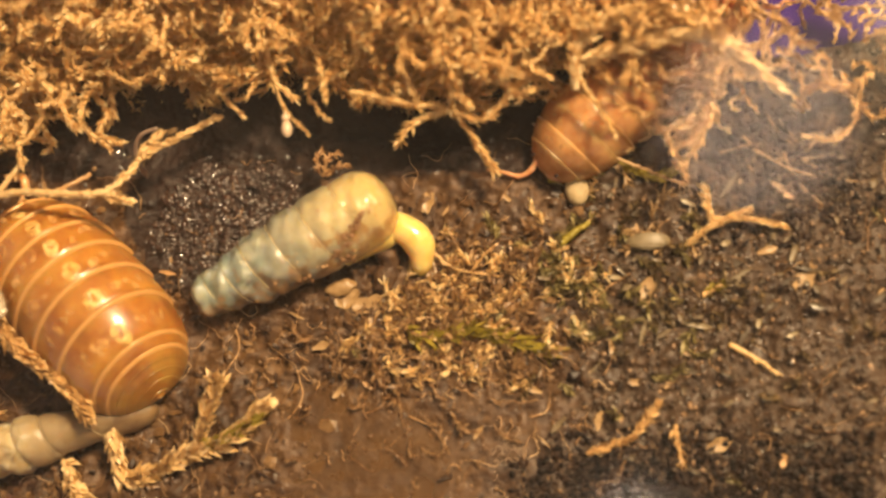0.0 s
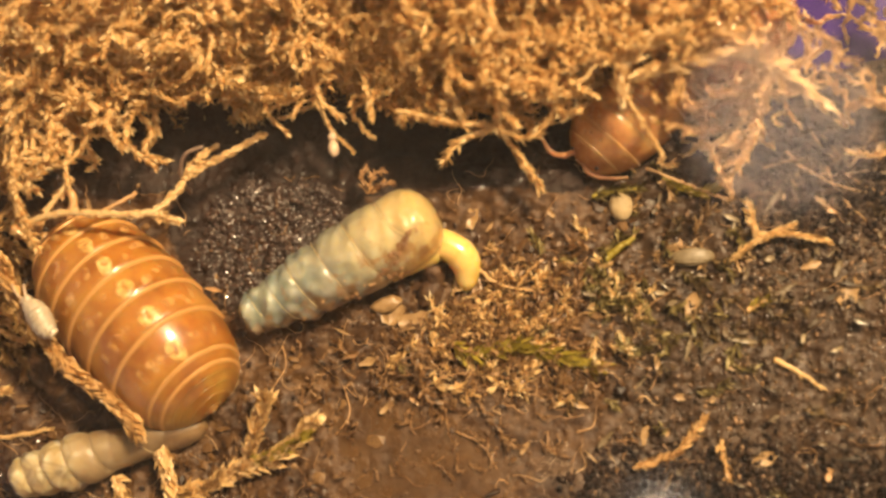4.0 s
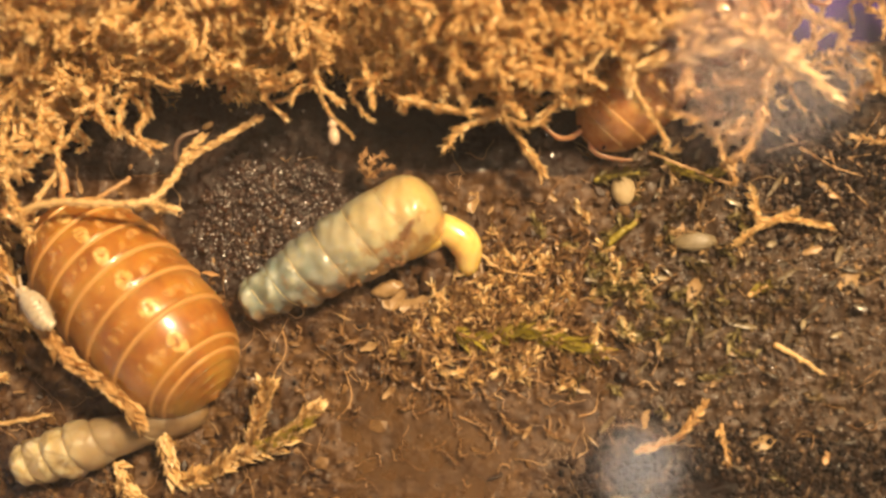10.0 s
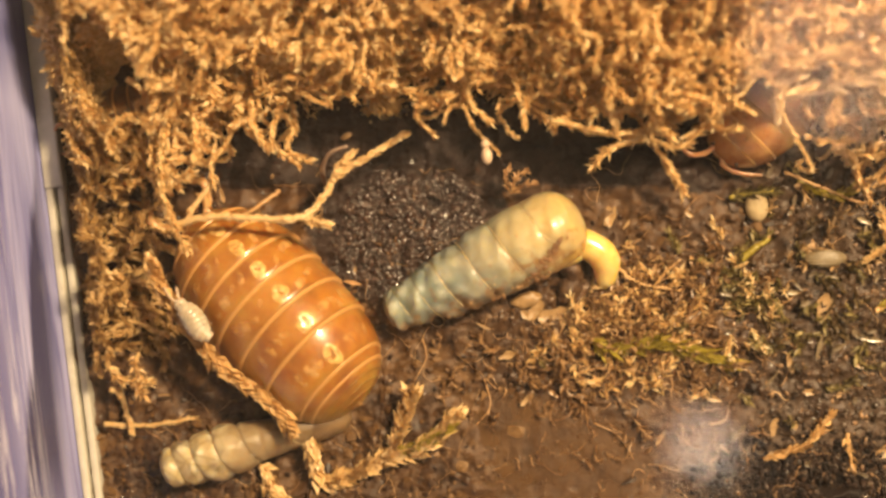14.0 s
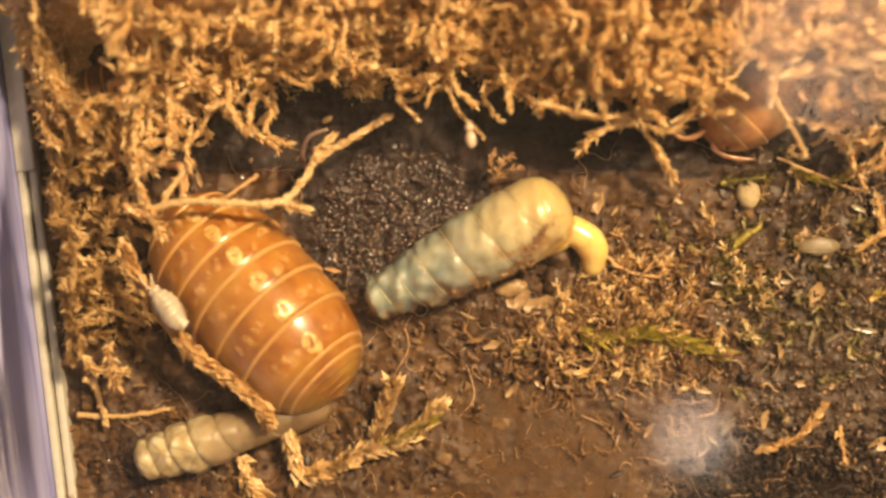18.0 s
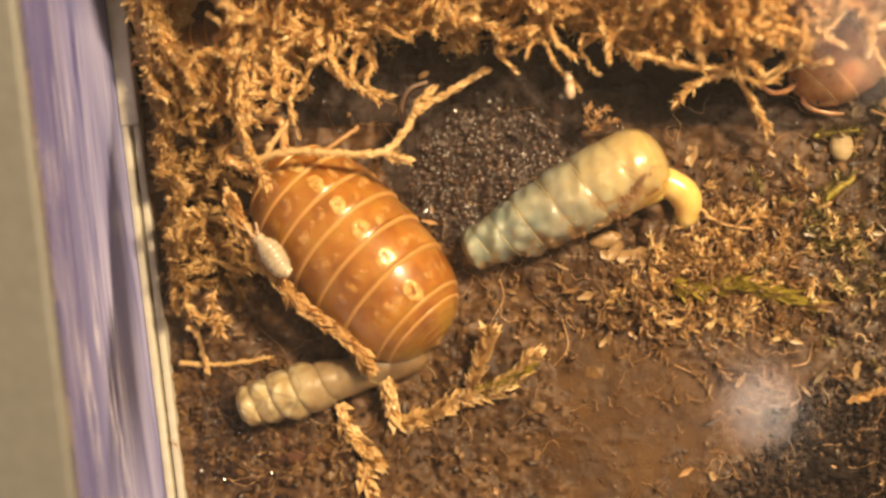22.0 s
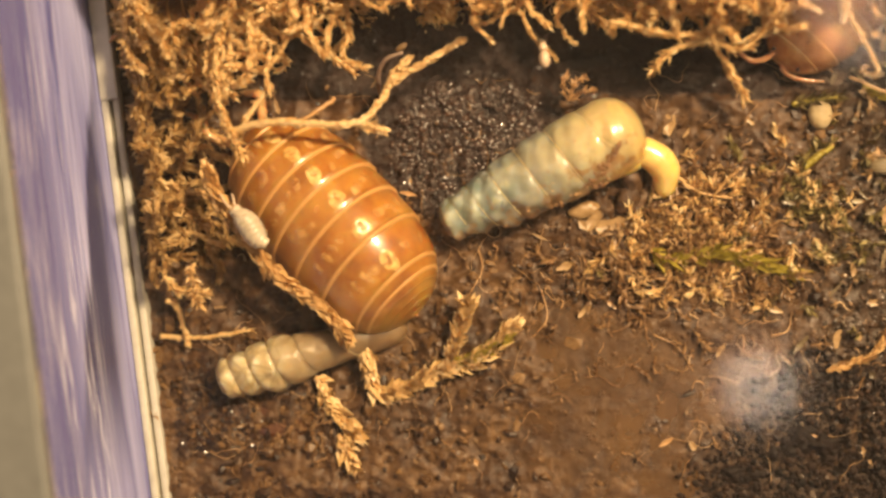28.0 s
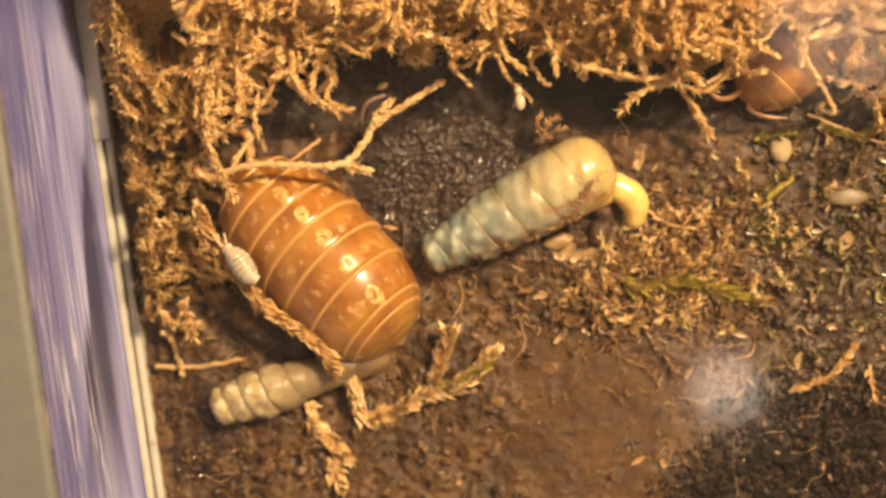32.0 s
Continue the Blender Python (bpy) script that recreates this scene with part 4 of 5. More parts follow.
def by_wall(r):
    y = r.uniform(-4.5, 14)
    x0 = -27.5 - 0.14 * y + 1.3
    x = x0 + abs(r.normal()) * 1.9
    if x > x0 + 5.4 - max(0, -y) * 0.2 or (y < 4.5 and r.random() < 0.5) or (x + 23.8) ** 2 + (y - 8.3) ** 2 < 2.4:
        return None
    z = float(ground_z(x, y)) + r.uniform(0.1, 3.0) + max(0, y - 3) * 0.15
    return (x, y, z), r.uniform(0, 2 * np.pi), r.normal() * 0.35


def far_strands(r):
    x, y = r.uniform(9, 27), r.uniform(6, 13.5)
    return (x, y, max(0.2, float(ground_z(x, y))) + r.uniform(0.2, 3.5)), r.uniform(0, 2 * np.pi), r.normal() * 0.3


def pale_tuft(r):
    x, y = r.uniform(11.6, 15.8), r.uniform(5.8, 10.0)
    away = abs((x - 9.6) * 0.743 - (y - 8.0) * 0.669)
    if away < 1.9 or (x > 14.2 and y < 7.4):
        return None
    return (x, y, r.uniform(0.3, 1.6)), r.uniform(0, 2 * np.pi), r.normal() * 0.3


def over_louse(r):
    x, y = r.uniform(8.6, 14.5), r.uniform(6.6, 12)
    if y < 7.6 + 0.15 * x:
        return None
    return (x, y, r.uniform(4.2, 5.6)), r.uniform(0, 2 * np.pi), r.normal() * 0.2


bank_edge = lambda x: np.interp(x, EDGE_X, EDGE_Y)
moss_mass("moss_bank", "thick golden-brown tangle of dry moss", 175, (4, 8), 11, on_bank, (1.8, 4.4), M_MOSS, 0.38, 0.05, 0.75, 0.085, bank_edge)
moss_mass("moss_bank", "upper golden cushion of dense moss", 60, (4, 8), 16, up_high, (1.8, 4.0), M_MOSS, 0.38, 0.05, 0.75, 0.085)
moss_mass("moss_bank", "deep golden cushion of moss above the small woodlouse", 55, (4, 8), 15, over_right, (1.8, 4.0), M_MOSS, 0.38, 0.05, 0.75, 0.085, bank_edge)
moss_mass("moss_bank", "woolly golden moss hanging beside the small woodlouse", 34, (4, 8), 18, beside_louse, (1.6, 3.4), M_MOSS, 0.38, 0.045, 0.75, 0.085, bank_edge)
moss_mass("moss_bank", "loose golden moss climbing the plastic wall", 75, (2, 5), 12, by_wall, (1.8, 4), M_MOSS_SHADED, 0.46, 0.05, 0.85, 0.06)
moss_mass("moss_bank", "thin pinkish-tan moss strands at the soil's edge", 26, (2, 5), 13, far_strands, (3, 6), M_MOSS_PALE, 0.42, 0.1, 0.75, 0.06)
moss_mass("moss_bank", "fluffy pale moss beside the small woodlouse", 34, (4, 7), 19, pale_tuft, (1.0, 2.2), M_STRAW, 0.3, 0.06, 0.9, 0.035)
moss_mass("moss_bank", "pale moss tangle covering the small woodlice", 16, (2, 5), 14, over_louse, (2.5, 5), M_MOSS_PALE, 0.55, 0.1, 0.85, 0.07)

sprig([(-20.2, 1.4, 4.4), (-18.2, 1.8, 4.8), (-16.4, 1.74, 4.85), (-14.8, 1.68, 4.7), (-13.6, 1.95, 4.4), (-12.95, 2.9, 3.9), (-12.3, 4.0, 3.4), (-11.0, 4.84, 3.0), (-9.1, 6.1, 2.4)],
      "pale dry moss stem arching over the woodlouse's head", M_STRAW, M_STRAW, 0.22, 0.07, 0.4, 0.38, 21, wide=0.34,
      branches=([(-14.0, 1.85, 4.5), (-13.4, 1.68, 4.3), (-12.75, 1.5, 4.1)], [(-12.6, 3.6, 3.6), (-12.3, 4.3, 3.5), (-11.7, 5.0, 3.4)]))
sprig([(-2.0, 6.4, 5.0), (0.8, 5.9, 4.4), (2.5, 5.8, 3.8), (3.5, 4.8, 3.0), (4.6, 3.2, 2.0)], "star-shaped golden moss tip hanging from the bank", M_MOSS, M_MOSS, 0.15, 0.09, 0.5, 0.75, 22, wide=0.14,
      branches=([(2.5, 5.8, 3.8), (0.8, 5.2, 3.6), (0.1, 4.4, 3.2)], [(3.3, 10.1, 6.0), (3.1, 8.0, 5.2), (2.6, 5.8, 3.8)], [(2.6, 5.8, 3.8), (4.2, 5.3, 3.7), (5.7, 6.6, 4.2)]))
sprig([(-21.6, 0.1, 4.2), (-20.8, -1.7, 4.2), (-19.3, -4.0, 3.6), (-17.7, -5.8, 3.4), (-16.0, -6.9, 3.2), (-14.8, -8.4, 2.8)], "tan moss sprig lying along the woodlouse's flank", M_MOSS_PALE, M_MOSS_PALE, 0.2, 0.075, 0.85, 0.45, 23, wide=0.3)
sprig([(-13.9, -9.1, 1.4), (-13.6, -11.3, 0.5), (-12.4, -11.4, 0.5), (-10.3, -10.3, 0.7), (-8.3, -9.6, 0.8), (-6.6, -8.0, 0.9)], "tan and green moss sprig lying on the soil", M_STRAW, M_STRAW, 0.14, 0.06, 0.8, 0.7, 24, wide=0.28,
      branches=([(-9.9, -10.1, 0.7), (-9.3, -8.3, 1.1), (-8.8, -6.9, 1.4)],))
sprig([(-9.8, -10.0, 0.7), (-8.6, -9.6, 0.9), (-7.0, -8.6, 1.0)], "yellow-green moss shoot lying on the soil", M_MOSS_GREEN, M_MOSS_GREEN, 0.14, 0.1, 0.7, 0.45, 25)
sprig([(-16.6, -10.7, 0.8), (-15.7, -12.4, 0.5), (-14.5, -13.7, 0.3)], "curled tan moss flake beside the cream snail", M_STRAW, M_MOSS_PALE, 0.2, 0.09, 0.85, 0.6, 26, wide=0.3,
      branches=([(-15.5, -13.7, 0.4), (-14.7, -15.2, 0.3)],))
sprig([(-24.9, -8.8, 0.35), (-22.5, -8.8, 0.35), (-20.1, -8.4, 0.4)], "orange-tan moss stalk lying against the wall", M_MOSS, M_MOSS, 0.18, 0.09, 0.32, 0.6, 27)
sprig([(0.2, -4.2, 0.5), (1.3, -4.6, 0.4), (4.1, -4.4, 0.5), (7.1, -5.3, 0.3)], "yellow-green moss sprig lying on wet soil", M_MOSS_GREEN, M_FIBRE, 0.13, 0.12, 0.95, 0.8, 28, wide=0.18)
sprig([(8.7, 7.5, 5.5), (11.1, 8.0, 6.0), (13.6, 8.4, 6.0), (15.4, 7.8, 5.5), (17.3, 6.6, 4.6)], "thick pale moss strand arching over the soil's edge", M_STRAW, M_STRAW, 0.2, 0.07, 0.95, 0.45, 29, wide=0.14,
      branches=([(8.5, 6.2, 5.0), (8.5, 7.7, 5.8), (9.5, 8.8, 6.2), (11.0, 9.4, 6.3)], [(12.6, 9.6, 5.8), (14.0, 8.6, 5.9), (15.4, 7.8, 5.5)]))
sprig([(8.3, 7.4, 5.2), (9.3, 5.8, 4.9), (10.3, 4.3, 4.2)], "thin golden moss strand over the small woodlouse", M_MOSS, M_MOSS, 0.13, 0.08, 0.3, 0.5, 30)
sprig([(9.7, 4.3, 1.2), (11.9, 3.5, 0.7), (13.6, 2.8, 0.5)], "brown moss stalk lying on the soil", M_FIBRE, M_FIBRE, 0.1, 0.2, 0.25, 0.5, 31)
sprig([(14.8, 5.9, 3.0), (14.3, 4.5, 2.2), (13.5, 3.6, 1.2), (13.2, 4.3, 1.8), (13.8, 5.5, 2.6)], "forked pinkish moss strand standing in soil", M_MOSS_PALE, M_MOSS_PALE, 0.13, 0.13, 0.45, 0.5, 32)
sprig([(7.1, 3.1, 0.5), (8.2, 3.3, 0.6), (9.3, 3.4, 0.6)], "short dull green moss shoot beside the pale egg", M_MOSS_DULL, M_MOSS_GREEN, 0.15, 0.1, 0.6, 0.6, 33)
sprig([(10.5, 4.0, 0.4), (12.2, 3.2, 0.5), (13.4, 3.6, 0.5)], "short green moss shoot on dark soil", M_MOSS_GREEN, M_MOSS_GREEN, 0.13, 0.12, 0.6, 0.7, 34)
sprig([(13.4, -0.3, 0.4), (14.9, 0.7, 0.8), (16.5, 1.4, 1.0)], "forked orange-tan moss twig on dark soil", M_MOSS, M_MOSS, 0.16, 0.1, 0.5, 0.4, 35,
      branches=([(14.9, 1.0, 0.9), (16.5, 1.0, 0.8), (18.3, 0.7, 0.5)], [(14.9, 0.7, 0.8), (14.7, 1.8, 0.9), (14.6, 2.5, 0.7)]))
sprig([(8.9, -10.1, 0.3), (11.1, -9.2, 0.4), (12.1, -7.9, 0.4)], "tan moss sprig lying on wet soil", M_MOSS_PALE, M_MOSS_PALE, 0.14, 0.11, 0.5, 0.7, 36)
sprig([(13.0, -8.7, 0.3), (13.3, -10.6, 0.25)], "small tan moss tip on wet soil", M_MOSS_PALE, M_MOSS_PALE, 0.14, 0.14, 0.5, 0.6, 37)
sprig([(1.5, -0.5, 0.6), (2.7, -1.3, 0.4), (4.7, -1.6, 0.3)], "thin reddish stalk beside the yellow snail", M_FIBRE, M_MOSS_PALE, 0.1, 0.25, 0.25, 0.6, 38,
      branches=([(3.3, -1.5, 0.4), (4.0, -0.6, 0.6), (4.6, -0.1, 0.6)],))
sprig([(14.4, -2.6, 0.3), (15.5, -2.0, 0.4)], "yellowish moss scrap on dark soil", M_MOSS_GREEN, M_MOSS_PALE, 0.18, 0.1, 0.5, 0.7, 39)
sprig([(15.6, -4.9, 0.3), (16.8, -5.6, 0.35), (17.8, -6.3, 0.3)], "orange-brown stalk lying on dark soil", M_MOSS, M_MOSS, 0.17, 0.2, 0.3, 0.3, 40)
sprig([(7.7, 0.0, 0.35), (8.5, 0.6, 0.45), (9.1, 1.0, 0.4)], "hollow ochre moss stub on the soil", M_MOSS_PALE, M_MOSS_GREEN, 0.26, 0.2, 0.3, 0.4, 41)
sprig([(-19.83, 7.83, 5.60), (-20.44, 6.02, 5.30), (-20.77, 4.18, 5.00), (-20.53, 2.45, 4.80), (-19.99, 1.19, 4.70), (-19.45, 0.17, 4.60)],
      "woolly moss strand hanging past the woodlouse's head", M_MOSS, M_MOSS_SHADED, 0.16, 0.07, 0.46, 0.95, 42, wide=0.2,
      branches=([(-20.62, 7.12, 5.20), (-21.26, 5.33, 4.60), (-21.04, 3.19, 4.30), (-20.37, 1.57, 4.20)], [(-20.77, 4.18, 5.00), (-19.80, 3.64, 5.00), (-19.21, 3.88, 5.20)]))
# loose strands along the lower edge of the bank and by the wall
EDGE_LINES = [[(-20.6, 4.9, 3.5), (-19.3, 4.5, 3.5), (-18.3, 4.9, 3.5), (-17.4, 6.5, 3.8)], [(-16.8, 6.0, 3.6), (-15.4, 5.2, 3.2), (-14.4, 4.5, 2.8)],
              [(-19.5, 10.7, 4.6), (-19.8, 8.8, 4.4), (-20.2, 6.9, 4.2), (-20.4, 5.0, 3.8), (-20.8, 3.1, 3.2)], [(-22.6, 8.5, 4.4), (-20.8, 7.5, 4.4), (-19.6, 9.3, 4.6)],
              [(-20.8, 3.2, 3.2), (-22.3, 4.2, 3.0), (-24.0, 5.4, 3.0)], [(-25.2, -0.3, 2.0), (-23.8, -1.1, 2.0), (-21.8, -1.5, 2.0)], [(-24.9, -4.4, 1.6), (-23.1, -3.4, 1.8), (-21.4, -4.0, 1.6)],
              [(-18.3, 3.8, 3.6), (-19.4, 2.4, 3.6), (-19.9, 1.4, 3.6)], [(-6.3, 9.3, 4.6), (-5.9, 7.4, 4.2), (-4.9, 6.5, 3.8)],
              [(-16.9, 6.9, 4.2), (-17.7, 7.4, 4.4), (-19.1, 6.6, 4.2)], [(-24.2, -6.9, 1.2), (-23.8, -7.2, 1.0), (-23.3, -9.0, 0.7)]]
for i, line in enumerate(EDGE_LINES):
    sprig(line, "curled tan moss strand hanging from the bank" if line[0][1] > 2 else "loose moss strand beside the plastic wall", M_MOSS_PALE if i % 2 else M_MOSS, M_MOSS, 0.2, 0.08, 0.42, 0.5, 240 + i, wide=0.2)
sprig([(-25.3, 10.7, 4.5), (-24.4, 11.1, 4.6), (-22.3, 10.8, 4.6)], "yellow-green moss leaf against the wall", M_MOSS_GREEN, M_MOSS_GREEN, 0.2, 0.08, 0.8, 0.5, 260, wide=0.3)
sprig([(-15.4, 3.2, 2.6), (-16.5, 2.2, 3.6), (-16.8, 1.9, 4.6)], "short grey dead stalk behind the twig", M_FIBRE, M_FIBRE, 0.16, 0.3, 0.2, 0.4, 261)
EDGE_SPRIGS = [(-10.8, 8.6, 0.0, 4.4), (-3.6, 7.9, -0.5, 3.4), (-5.2, 8.6, 3.3, 4.0), (6.2, 8.0, -0.4, 3.0), (-23.9, -0.8, -1.2, 3.0), (-22.6, -5.0, -1.9, 2.4), (-24.2, -5.6, -1.2, 2.6), (-22.2, 1.4, -0.4, 3.4)]
for i, (x, y, h, ln) in enumerate(EDGE_SPRIGS):
    r = np.random.default_rng(100 + i)
    z = 3.6 if y > 2 else 2.0
    p = wander(r, (x, y, z), h, -0.15, ln, 6, 0.35)
    p[:, 2] = np.maximum(p[:, 2], 0.5)
    sprig(p, "loose golden moss strand at the edge of the bank" if y > 2 else "loose moss strand beside the plastic wall", M_MOSS_PALE if i % 3 else M_MOSS, M_MOSS, 0.13, 0.09, 0.55, 0.75, 200 + i, wide=0.15)


# ---------------------------------------------------------------- small animals, eggs
def lumps(spec, sides=14, rings=9):
    """Rounded bodies: (centre, radii, turn in degrees about z)."""
    g = Geo()
    for c, r, turn in spec:
        u, v = np.meshgrid(np.linspace(0.02, np.pi - 0.02, rings), np.linspace(0, 2 * np.pi, sides, endpoint=False), indexing="ij")
        x, y, z = r[0] * np.cos(u), r[1] * np.sin(u) * np.cos(v), r[2] * np.sin(u) * np.sin(v)
        a = np.radians(turn)
        g.grid(np.stack([c[0] + x * np.cos(a) - y * np.sin(a), c[1] + x * np.sin(a) + y * np.cos(a), c[2] + z], -1), True, True)
    return g


M_GREY_ROOT = material("grey_root", varied([(0.35, (0.16, 0.10, 0.07)), (0.65, (0.30, 0.21, 0.15))], 600, 4000, 0.45, 0.02))
single("rootlet", Geo().tube(curve_points([(-13.5, 3.6, -0.6), (-13.37, 4.04, 1.6), (-13.2, 4.6, 2.5), (-12.75, 5.1, 3.0), (-11.95, 5.4, 3.0)], 24), np.linspace(0.14, 0.09, 24), 8), M_GREY_ROOT, "grey curved rootlet standing in dark soil", "root")
rootlet = curve_points([(-6.4, 9.4, 3.0), (-5.9, 7.2, 4.1), (-5.1, 5.0, 4.22), (-4.3, 3.8, 3.4), (-3.9, 3.3, 1.9), (-3.8, 3.2, 0.4)], 30)
single("rootlet", Geo().tube(rootlet, np.linspace(0.035, 0.02, 30), 6), M_HUMUS, "dark thin rootlet hanging from the moss bank", "root")
mz = 4.26
mite = thing("springtail", (-5.1, 5.0, mz), "tiny white springtail sitting on a dark rootlet", "springtail")
part("head", lumps([((-5.14, 5.32, mz + 0.25), (0.22, 0.22, 0.22), 90)]), M_WHITE, mite)
part("abdomen", lumps([((-5.06, 4.78, mz + 0.25), (0.42, 0.27, 0.27), 97)]), M_WHITE, mite)
for s in (-1, 1):
    part("antenna", Geo().tube(curve_points([(-5.14, 5.48, mz + 0.3), (-5.14 + s * 0.12, 5.68, mz + 0.35)], 5), 0.025, 5), M_WHITE, mite)

M_PALE = material("milky_cuticle", flesh([(0.35, (0.44, 0.33, 0.22)), (0.65, (0.55, 0.43, 0.30))], 900, 0.35, (1.0, 0.8, 0.6), 0.8))
young = thing("young_woodlouse", (-19.2, -3.4, 3.9), "small white young woodlouse clinging to a moss sprig", "woodlouse")
yb = [((-20.05 + 0.235 * k + 0.1 * math.sin(0.45 * k), -2.55 - 0.25 * k + 0.1 * math.sin(0.45 * k), 4.55 - 0.01 * k), (0.52, 0.42 + 0.22 * math.sin(math.pi * (k + 0.8) / 8.5), 0.45), -47) for k in range(7)]
back = curve_points([(-19.75, -2.5, 4.55), (-19.2, -3.05, 4.62), (-18.75, -3.7, 4.62), (-18.2, -4.1, 4.5)], 60)
for k in range(9):
    seg = back[max(0, 6 * k - 1):6 * k + 9]
    u = np.linspace(0, 1, len(seg))
    full = 0.6 * (1 - abs((k - 3.9) / 5.4) ** 2.6)
    part("back_plate", Geo().tube(seg, full * (0.86 + 0.14 * np.sin(np.pi * np.clip(u * 0.75 + 0.2, 0, 1)) - 0.45 * (u > 0.97)), 14), M_PALE, young)
part("head", lumps([((-19.85, -2.4, 4.53), (0.24, 0.34, 0.26), -47)], 14, 9), M_PALE, young)
for k in range(1, 6):
    c = np.array(yb[k][0])
    part("leg", Geo().tube(curve_points([c, c + (0.34, 0.3, -0.15), c + (0.46, 0.40, -0.35)], 5), [0.06, 0.05, 0.04, 0.035, 0.02], 5), M_LEG, young)
for s in (-1, 1):
    part("antenna", Geo().tube(curve_points([(-19.8, -2.46, 4.6), (-20.05 + s * 0.2, -2.11, 4.7), (-20.30 + s * 0.3, -1.61, 4.6)], 6), 0.06, 5), M_WHITE, young)

for x, y, z, n, turn in ((-12.5, 6.3, 2.2, 0.34, 30), (-16.25, 4.1, 2.2, 0.16, 70), (-16.8, 2.75, 2.6, 0.13, 0)):
    gz = float(ground_z(x, y))
    single("husk", lumps([((x, y, gz + 0.2), (n, n * 0.42 + 0.03, 0.14), turn)], 16, 10), M_CHIP, "tiny pale husk lying on dark soil under the moss", "husk", "pale husks")
ez = float(ground_z(8.5, 2.6))
single("egg", lumps([((8.5, 2.65, ez + 0.4), (0.78, 0.58, 0.48), 95)], 20, 14), M_EGG, "pale cream egg lying on the soil", "egg")
husk = lumps([((11.9, 0.05, 0.4), (1.05, 0.44, 0.3), 3)], 40, 18)
v = husk.v[0]
v[:, 2] += 0.05 * np.cos((v[:, 1] - 0.05) * 42)
M_HUSK = material("pale_husk", varied([(0.35, (0.12, 0.088, 0.045)), (0.65, (0.23, 0.175, 0.10))], 900, 5000, 0.4, 0.02))
single("seed", husk, M_HUSK, "pale striped seed husk lying on dark soil", "seed")


# ---------------------------------------------------------------- peat lump, crumbs, chips, fibres
def crumbs(n, seed, xr, yr, size, keep):
    r = np.random.default_rng(seed)
    p = (1 + 5**0.5) / 2
    ico = np.array([(-1, p, 0), (1, p, 0), (-1, -p, 0), (1, -p, 0), (0, -1, p), (0, 1, p), (0, -1, -p), (0, 1, -p), (p, 0, -1), (p, 0, 1), (-p, 0, -1), (-p, 0, 1)]) / 1.9
    tri = np.array([(0, 11, 5), (0, 5, 1), (0, 1, 7), (0, 7, 10), (0, 10, 11), (1, 5, 9), (5, 11, 4), (11, 10, 2), (10, 7, 6), (7, 1, 8), (3, 9, 4), (3, 4, 2), (3, 2, 6), (3, 6, 8), (3, 8, 9), (4, 9, 5), (2, 4, 11), (6, 2, 10), (8, 6, 7), (9, 8, 1)])
    x, y = r.uniform(*xr, n), r.uniform(*yr, n)
    ok = keep(x, y, r)
    x, y = x[ok], y[ok]
    n = len(x)
    s = size[0] * (size[1] / size[0]) ** (r.random(n) ** 2.2)
    stretch = r.uniform(0.5, 1.7, (n, 1, 3)) * np.array([1.15, 0.85, 0.7])
    v = ico[None] * (1 + r.normal(size=(n, 12, 1)) * 0.28) * stretch * s[:, None, None]
    a = r.uniform(0, 2 * np.pi, n)[:, None]
    v = np.stack([v[..., 0] * np.cos(a) - v[..., 1] * np.sin(a), v[..., 0] * np.sin(a) + v[..., 1] * np.cos(a), v[..., 2]], -1)
    v = v + np.stack([x, y, ground_z(x, y) + s * 0.3], -1)[:, None]
    f = (tri[None] + 12 * np.arange(n)[:, None, None]).reshape(-1, 3)
    g = Geo()
    g.v.append(v.reshape(-1, 3))
    g.f = [tuple(q) for q in f.tolist()]
    g.n = 12 * n
    return g


def brown_side(x, y, r):
    calm = (y < -7.5) & (x > -6) & (x < 9)
    humus = x > np.clip(4.5 + 0.8 * (y + 14), 4.5, 9) + r.normal(size=len(x))
    hollow = ((x + 9.0) / 5.2) ** 2 + ((y - 1.6) / 3.8) ** 2 < 1
    return ~hollow & ~humus & ~((y > 2.2) & (x < 7)) & (r.random(len(x)) < np.where(calm, 0.18, 1)) & (y < 5.5 + 2 * r.random(len(x))) & (x > -26.8 - 0.14 * y) & (r.random(len(x)) < smoothstep(13, 7, x) + 0.08)


def dark_side(x, y, r):
    return r.random(len(x)) < smoothstep(-1, 2.5, x - np.clip(4.5 + 0.8 * (y + 14), 4.0, 8)) * (1 - 0.85 * smoothstep(-10.2, -11.5, y) * smoothstep(16, 12, x))


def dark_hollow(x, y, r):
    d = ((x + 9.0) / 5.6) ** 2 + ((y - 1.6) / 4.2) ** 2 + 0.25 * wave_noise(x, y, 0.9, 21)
    # dark grains laid under the moss edge in place of its shade
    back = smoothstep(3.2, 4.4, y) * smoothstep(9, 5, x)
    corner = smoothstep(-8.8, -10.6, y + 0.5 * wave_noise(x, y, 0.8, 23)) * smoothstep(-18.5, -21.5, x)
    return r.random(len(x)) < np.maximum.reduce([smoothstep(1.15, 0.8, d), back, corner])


def on_lump(x, y, r):
    d = ((x + 8.8) / 4.6) ** 2 + ((y - 1.2) / 3.4) ** 2 + 0.2 * wave_noise(x, y, 0.9, 25)
    return r.random(len(x)) < smoothstep(1.1, 0.6, d)


def black_corner(x, y, r):
    return r.random(len(x)) < smoothstep(-0.8, 3.2, x - np.clip(2.4 + 0.9 * (y + 14), 1.6, 10) + 0.5 * wave_noise(x, y, 0.7, 22)) * smoothstep(-8, -11, y)


